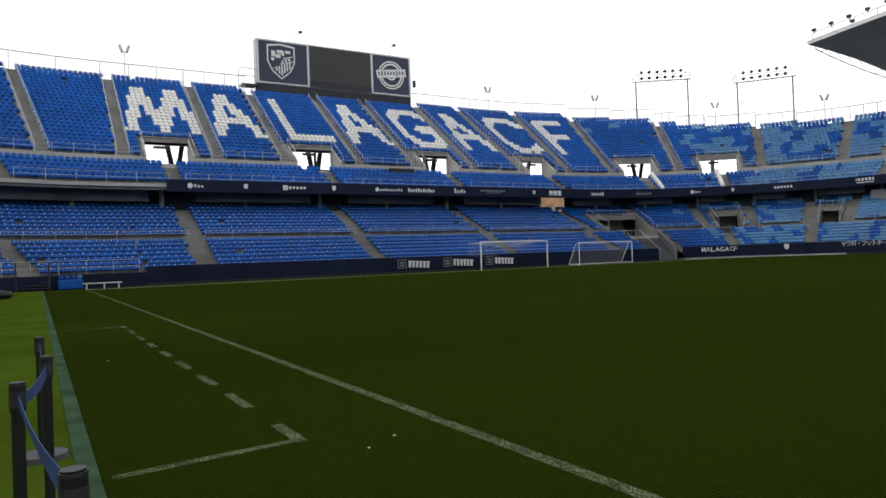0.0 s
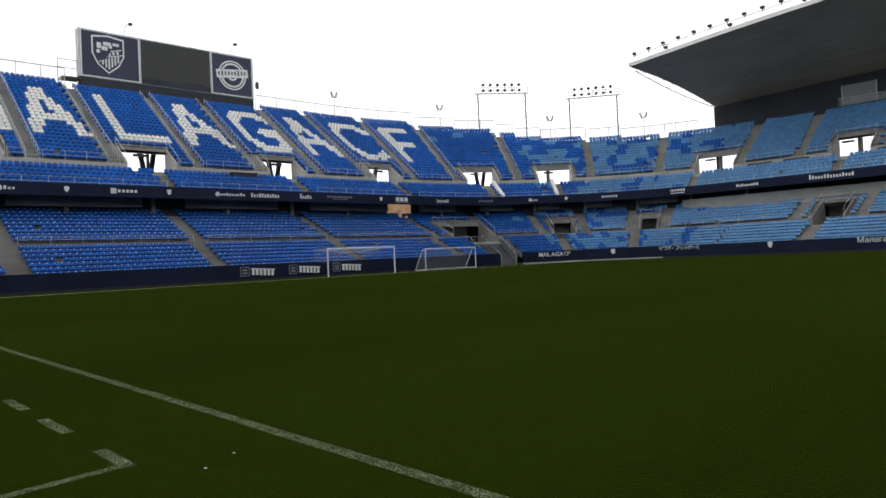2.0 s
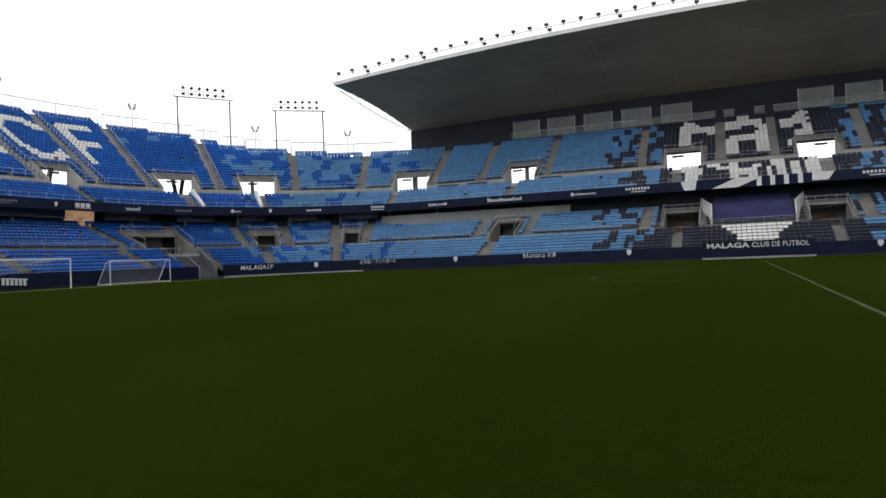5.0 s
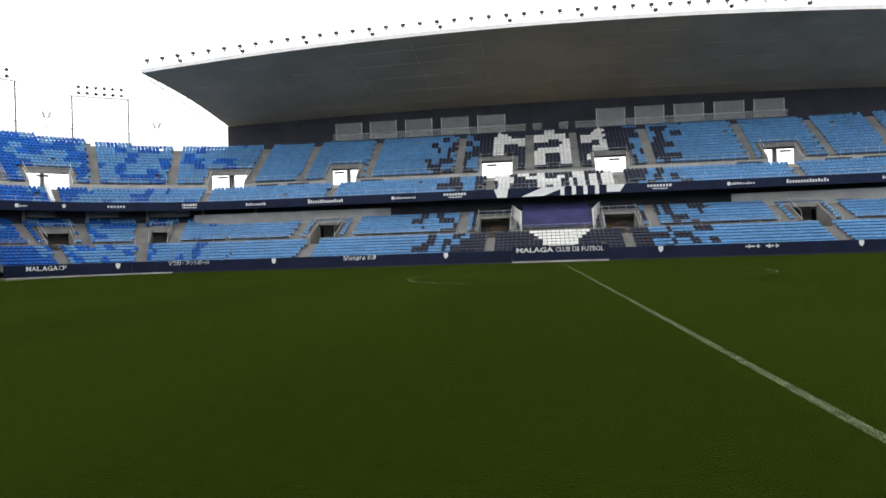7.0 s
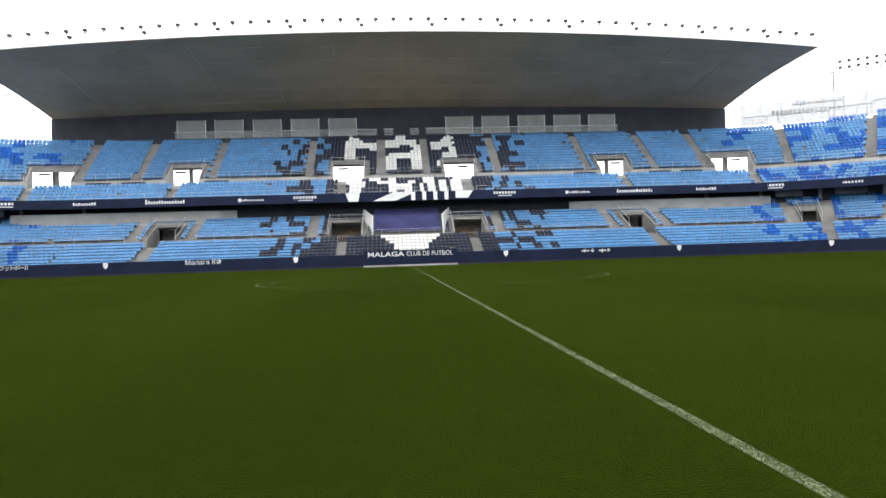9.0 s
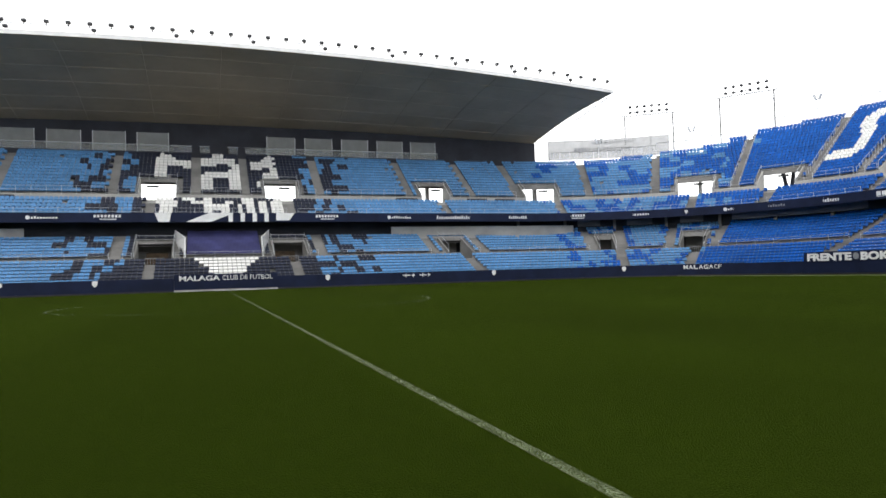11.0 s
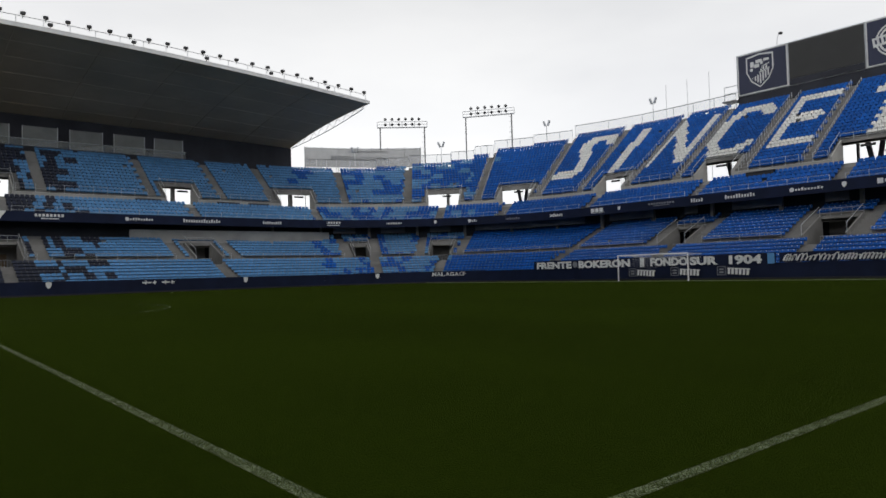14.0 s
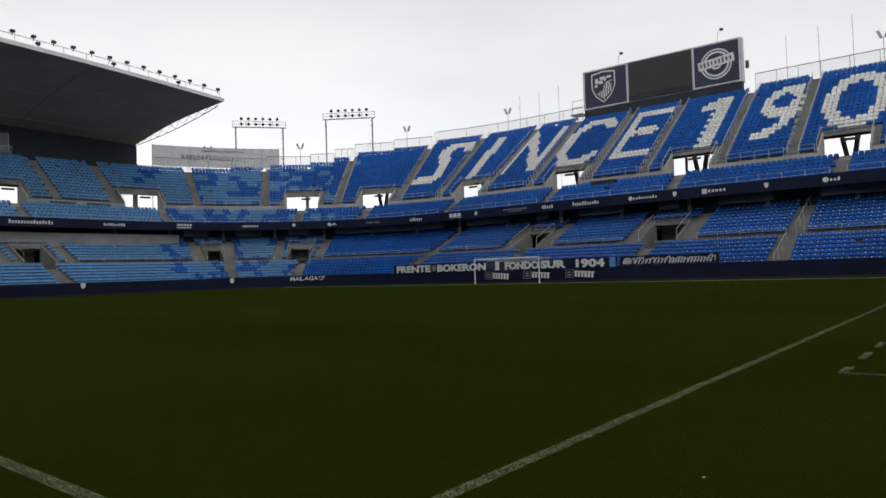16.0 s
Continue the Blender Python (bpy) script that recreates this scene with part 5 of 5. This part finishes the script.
# ---- goals ----
def goal(width, height, depth, label, tube_r, lifted):
    ob = thing("football_goal", label, "goal", "goals")
    for s in (-1, 1):
        part("post", new_tube((0, s * width / 2, 0), (0, s * width / 2, height), tube_r, n=10), M_PAINT, ob)
        if lifted:
            part("stanchion", new_tube((0, s * width / 2, height), (-depth, s * width / 2, height * 0.98), 0.03, n=5), M_STEEL, ob)
        else:
            bm = tube(tube(bmesh.new(), (0, s * width / 2, height), (-0.5, s * width / 2, height * 0.92), 0.04, 6), (-0.5, s * width / 2, height * 0.92), (-depth, s * width / 2, 0.05), 0.04, 6)
            part("stay", bm, M_PAINT, ob)
            part("base_bar", new_tube((0, s * width / 2, 0.05), (-depth, s * width / 2, 0.05), 0.04, n=6), M_PAINT, ob)
    part("crossbar", new_tube((0, -width / 2 - tube_r, height), (0, width / 2 + tube_r, height), tube_r, n=10), M_PAINT, ob)
    if not lifted:
        part("ground_bar", new_tube((-depth, -width / 2, 0.05), (-depth, width / 2, 0.05), 0.04, n=6), M_PAINT, ob)
    # net: fine cords in both directions
    verts, faces = [], []

    def surf(u, v):
        y = -width / 2 + width * u
        if lifted:
            sag = 0.35 * math.sin(math.pi * u) * math.sin(math.pi * min(1.0, v))
            return Vector((-depth * min(1.0, v * 1.6), y, height - sag - max(0.0, v - 0.62) * 2.6 * (1 + 0.25 * math.sin(6 * u))))
        f = v
        return Vector((-0.4 - (depth - 0.4) * f, y, height * 0.96 * (1 - f) + 0.05 - 0.15 * math.sin(math.pi * f)))

    def cord(a, b):
        k = len(verts)
        up = Vector((0, 0, 0.008)) if abs((b - a).normalized().z) < 0.8 else Vector((0.008, 0, 0))
        verts.extend([a - up, b - up, b + up, a + up])
        faces.append((k, k + 1, k + 2, k + 3))

    nu, nv = int(width / 0.22), 12
    for i in range(nu + 1):
        for j in range(nv):
            cord(surf(i / nu, j / nv), surf(i / nu, (j + 1) / nv))
    for j in range(nv + 1):
        for i in range(0, nu, 2):
            cord(surf(i / nu, j / nv), surf(min(1, (i + 2) / nu), j / nv))
    raw("net", verts, faces, M_NET, ob, "thin white net%s" % (" tied up to the back" if lifted else ""))
    return ob


goal_n = goal(7.32, 2.44, 2.2, "white goal frame with its net lifted off the grass", 0.06, True)
goal_n.matrix_basis = pose(-52.5, 0, 0)
copy_thing(goal_n, pose(52.5, 0, 0, 0, 0, 180))
spare = goal(7.3, 2.2, 1.6, "spare portable white goal standing beside the boards", 0.05, False)
spare.matrix_basis = pose(-55.0, 13.4, 0)


# ---- near touchline ----
def belt_post(x, y):
    ob = thing("belt_post", "black retractable belt barrier post on a round base", "barrier post", "belt barrier posts", at=pose(x, y, 0.004))
    part("base", bmesh_disc(0.17, 0.035), M_BLACKP, ob)
    part("pole", new_tube((0, 0, 0.03), (0, 0, 0.71), 0.0245, n=20), M_BLACKP, ob)
    head = part("head", new_tube((0, 0, 0.705), (0, 0, 0.81), 0.030, n=20), M_BLACKP, ob)
    part("band", new_tube((0, 0, 0.725), (0, 0, 0.785), 0.0315, n=20), M_DARKSTEEL, head, "dull grey ring")
    part("rim", new_tube((0, 0, 0.809), (0, 0, 0.817), 0.031, n=20), M_DARKSTEEL, head, "worn grey rim")
    part("cap", new_tube((0, 0, 0.812), (0, 0, 0.823), 0.0275, n=20), M_BLACKP, head, "smooth round cap")
    return ob


def bmesh_disc(r, h):
    bm = bmesh.new()
    bmesh.ops.create_cone(bm, cap_ends=True, segments=28, radius1=r, radius2=r * 0.9, depth=h, matrix=Matrix.Translation((0, 0, h / 2)))
    return bm


POSTS = [(-8.55, -36.66), (-7.30, -36.63), (-6.40, -36.74), (-4.88, -36.60)]
for p in POSTS:
    belt_post(*p)
for a, b in zip(POSTS, POSTS[1:]):
    belt = thing("barrier_belt", "blue webbing belt stretched between two barrier posts", "barrier belt", "barrier belts")
    verts, faces = [], []
    for i in range(9):
        f = i / 8
        x, y = a[0] + (b[0] - a[0]) * f, a[1] + (b[1] - a[1]) * f
        sag = 0.035 * math.sin(math.pi * f)
        tw = 0.004 * math.sin(5 * f)
        verts += [(x, y + tw, 0.728 - sag), (x, y - tw, 0.782 - sag), (x, y + 0.003 + tw, 0.728 - sag), (x, y + 0.003 - tw, 0.782 - sag)]
    for i in range(8):
        k = 4 * i
        faces += [(k, k + 4, k + 5, k + 1), (k + 2, k + 3, k + 7, k + 6), (k + 1, k + 5, k + 7, k + 3), (k, k + 2, k + 6, k + 4)]
    raw("webbing", verts, faces, M_BELT, belt)

bench = thing("bench", "low white bench at the corner of the pitch", "bench", at=pose(-54.2, -32.95, 0))
part("seat", new_box(-0.2, 0.2, -1.15, 1.15, 0.36, 0.42, bevel=0.01), M_PAINT, bench)
for y in (-0.95, 0.1, 0.98):
    part("leg", new_box(-0.16, 0.16, y - 0.03, y + 0.03, 0, 0.37), M_PAINT, bench)
bag = thing("kit_bag", "black kit bag lying on the artificial turf", "bag", at=pose(-43.2, -38.15, 0.004))
bm = bmesh.new()
bmesh.ops.create_icosphere(bm, subdivisions=3, radius=0.5)
bmesh.ops.transform(bm, verts=bm.verts[:], matrix=Matrix.Translation((0, 0, 0.2)) @ Matrix.Diagonal((0.6, 0.85, 0.48, 1)))
for v in bm.verts:
    v.co.z = max(v.co.z, 0.0)
part("body", bm, M_BLACKP, bag)
part("strap", new_tube((0.1, -0.25, 0.38), (0.1, 0.25, 0.42), 0.03, n=6), M_BLACKP, bag)

# front wall, steps and blue screen below the northern corner of the lower tier
tagged(ring("wall_north_front", [(0.3, 0.0), (0.05, 0.0), (0.05, 0.98), (0.3, 0.98)], M_NAVY, [QA, -8, -4, 0, 4, 8, 12, 15, 18.0, 18.2]), "dark low wall before the front lower tier", "wall", kind="structure")
tagged(ring("wall_south_front", [(0.3, 0.0), (0.05, 0.0), (0.05, 0.98), (0.3, 0.98)], M_NAVY, [TOT - 15.0, TOT - 11, TOT - 7, TOT - 3, TOT + 3, TOT + 8, QB]), "dark low wall before the front lower tier", "wall", kind="structure")
blue = thing("equipment_cover", "blue plastic sheet over stacked seats by the wall", "cover", at=pose(-56.2, -34.75, 0))
part("sheet", new_box(-0.4, 0.4, -0.75, 0.75, 0, 0.68, bevel=0.08), M_BLUE, blue)
for k in range(4):
    part("seat_back", new_box(-0.2, 0.2, -0.7 + 0.37 * k, -0.42 + 0.37 * k, 0.7, 0.95, bevel=0.05), M_LIGHT if k == 3 else M_BLUE, blue)
stair = thing("pitch_stair", "dark steel steps from the stand down to the turf", "steps", at=pose(-55.7, -36.95, 0))
for k in range(5):
    part("tread", new_box(-0.28 - 0.3 * k, 0.0 - 0.3 * k, -0.9, 0.9, 0.14 + 0.19 * k, 0.19 + 0.19 * k), M_DARKSTEEL, stair)
for s in (-0.95, 0.95):
    part("stringer", tube(tube(bmesh.new(), (0, s, 0.02), (-1.6, s, 1.0), 0.05, 6), (0, s, 0.95), (-1.6, s, 1.9), 0.03, 6), M_DARKSTEEL, stair)
    part("stair_post", new_tube((0, s, 0), (0, s, 1.9), 0.05, n=6), M_DARKSTEEL, stair)

# ---- behind the lower tier and beyond the rim ----
def column(q, d, z0, z1, w=0.45):
    o = part("column", new_box(-w / 2, w / 2, -w / 2, w / 2, z0, z1), M_CONC)
    o.matrix_world = along(q, d, 0)
    return tagged(o, "grey concrete column under the upper tier", "column", "lower tier columns", "structure")


for q in list(np.arange(6, 160, 7.7)) + list(TOT - np.arange(6, 160, 7.7)):
    if abs(q - MID) > 40 and not 65.0 < q < 71.5:
        column(float(q), 13.6, 6.2, 9.1, 0.36)
house = thing("ochre_house", "ochre house front with a pale window glimpsed behind the stand", "house", at=along(81.3, 62.0, -0.06))
part("wall", new_box(-9.0, 16.0, 0.0, 8.0, 0, 15.9), M_OCHRE, house)
for k in range(7):
    win = part("window", new_box(-4.6 + 2.6 * k, -3.6 + 2.6 * k, -0.06, 0.02, 9.6, 10.9), M_PAINT, house)
    part("pane", new_box(-4.5 + 2.6 * k, -3.7 + 2.6 * k, -0.08, -0.05, 9.7, 10.8), M_SCREEN, win)
part("roof", new_box(-9.3, 16.3, -0.4, 8.3, 15.9, 16.4), M_TIMBER, house)

# stair from the big lower opening down to the pitch at the northern corner
# steps and cheeks take the shade-darkened concrete colour
pit = thing("tunnel_stair", "concrete stair, darkened for shade, with steel rails down to the pitch", "stairs")
for k in range(15):
    z = 2.86 - 0.19 * (k + 1)
    d = 6.5 - 0.28 * k
    verts = [spot(q, dd, zz) for zz in (0.0, z) for q, dd in ((74.6, d), (80.9, d), (80.9, d - 0.28), (74.6, d - 0.28))]
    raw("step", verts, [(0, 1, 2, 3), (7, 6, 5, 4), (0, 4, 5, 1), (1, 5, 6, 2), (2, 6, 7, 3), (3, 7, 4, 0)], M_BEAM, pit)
for q in (74.4, 77.4, 80.9):
    part("handrail", bent_tube(bmesh.new(), [spot(q, 6.6, 0.2), spot(q, 6.6, 3.8), spot(q, 2.4, 1.3), spot(q, 2.4, 0.0)], 0.025, 6), M_STEEL, pit)
for q, n in ((74.0, "cheek"), (81.1, "cheek")):
    prof = [(7.0, 0.0), (7.0, 3.6), (2.5, 1.6), (2.5, 0.0)]
    va = [spot(q, d, z) for d, z in prof] + [spot(q + 0.25, d, z) for d, z in prof]
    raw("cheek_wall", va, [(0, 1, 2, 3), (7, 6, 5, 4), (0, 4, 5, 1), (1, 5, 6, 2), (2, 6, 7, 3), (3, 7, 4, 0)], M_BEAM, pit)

# white painted stair cheeks on the front upper tier
for q in (84.5, 93.5):
    ob = thing("white_stair_cheek", "white painted sloping cheek beside the upper tier stair", "wall panel", "upper stair cheeks")
    prof = [(10.95, 8.72), (10.95, 9.35), (14.85, 11.85), (14.85, 10.6)]
    va = [spot(q, d, z) for d, z in prof] + [spot(q + 0.5, d, z) for d, z in prof]
    raw("panel", va, [(0, 1, 2, 3), (7, 6, 5, 4), (0, 4, 5, 1), (1, 5, 6, 2), (2, 6, 7, 3), (3, 7, 4, 0)], M_PAINT, ob)
# handrail down the middle of the wide southern stair
ob = thing("stair_handrail", "grey steel handrail down the middle of the lower tier stair", "railing")
for (d0, z0, rise, n), q in ((TIERS["A"][:4], TOT - 25.9), (TIERS["B"][:4], TOT - 25.4)):
    part("rail", bent_tube(bmesh.new(), [spot(q, d0 + 0.3, z0 + 0.95), spot(q, d0 + 0.8 * (n - 0.5), z0 + rise * (n - 1) + 0.95)], 0.03, 5), M_STEEL, ob)
    for i in range(0, n, 2):
        part("rail_post", new_tube(spot(q, d0 + 0.8 * i + 0.4, z0 + rise * i), spot(q, d0 + 0.8 * i + 0.4, z0 + rise * i + 0.98), 0.025, n=5), M_STEEL, ob)

hoarding = thing("rear_hoarding", "long grey sign hoarding behind the corner rim", "hoarding", at=Matrix.Translation(spot(TOT - 106, 33.6, 19)))
o = ring("sheeting", [(33.6, 20.3), (33.6, 23.7), (33.75, 23.7), (33.75, 20.3)], M_TARP, list(np.linspace(TOT - 112.0, TOT - 98.5, 8)), hoarding); o.matrix_world = Matrix.Identity(4)
for k in range(8):
    o = part("upright", new_tube(spot(TOT - 112 + 13.5 * k / 7, 33.8, 11.0), spot(TOT - 112 + 13.5 * k / 7, 33.8, 23.9), 0.07, n=5), M_STEEL, hoarding); o.matrix_world = Matrix.Identity(4)
bm = bmesh.new()
for k in range(16):
    box(bm, 0.62 * k, 0.62 * k + 0.42, 0.0, 0.75, 0, .012)
split("bar", bm, M_DIMMARK, hoarding, "grey unreadable line of capitals", facing(TOT - 109.0, 33.56, 21.6), -1)
bm = bmesh.new()
for k in range(14):
    box(bm, 0.5 * k, 0.5 * k + 0.4, 0.0, 0.35, 0, .012)
split("bar", bm, M_DIMMARK, hoarding, "grey unreadable small line", facing(TOT - 107.0, 33.56, 22.9), -1)
for q, zt in ((253.1, 29.8), (255.7, 29.9), (259.3, 30.2), (292.3, 30.1), (296.0, 30.6), (299.7, 31.0)):
    mast = thing("antenna_mast", "thin grey mast standing behind the rim", "mast", "rim masts", at=along(q, 36.2, 0))
    part("mast_tube", new_tube((0, 0, -0.06), (0, 0, zt), 0.035, n=5), M_STEEL, mast)

for x, y in ((-22.5, -32.9), (-13.73, -35.86), (-7.4, -34.78), (-7.58, -34.5), (2.34, -35.1), (24.75, -24.7)):
    scrap = raw("paper_scrap", [(x, y, 0.004), (x + 0.02, y + 0.004, 0.008), (x + 0.018, y + 0.02, 0.005), (x - 0.002, y + 0.018, 0.01), (x + 0.008, y + 0.008, 0.012)], [(0, 1, 4), (1, 2, 4), (2, 3, 4), (3, 0, 4)], M_PAINT)
    tagged(scrap, "tiny crumpled white paper scrap on the grass", "litter", "paper scraps")

# dark equipment cases on the upper steps
for q in (47.0, TOT - 47.0):
    case = thing("equipment_case", "low dark equipment case on the last row below the walkway", "equipment case", "equipment cases", at=along(q, 14.1, 10.6))
    part("body", new_box(-1.5, 1.5, 0.05, 0.7, 0.0, 0.72, bevel=0.06), M_BLACKP, case)
    part("lid", new_box(-1.55, 1.55, 0.0, 0.75, 0.72, 0.8, bevel=0.02), M_SHADE, case)
for q in both([122.6, 127.0, 137.5]):
    case = thing("rolled_cover", "long dark rolled cover lying on the walkway", "rolled cover", "rolled covers", at=along(q, 15.5, 11.1))
    part("roll", bent_tube(bmesh.new(), [(-1.5, 0, 0.28), (-0.5, 0.02, 0.3), (0.6, -0.02, 0.3), (1.5, 0, 0.28)], 0.28, 10), M_SHADE, case)
    for x in (-0.8, 0.8):
        part("tie", new_tube((x - 0.04, 0, 0.29), (x + 0.04, 0, 0.29), 0.305, n=12), M_BLACKP, case)
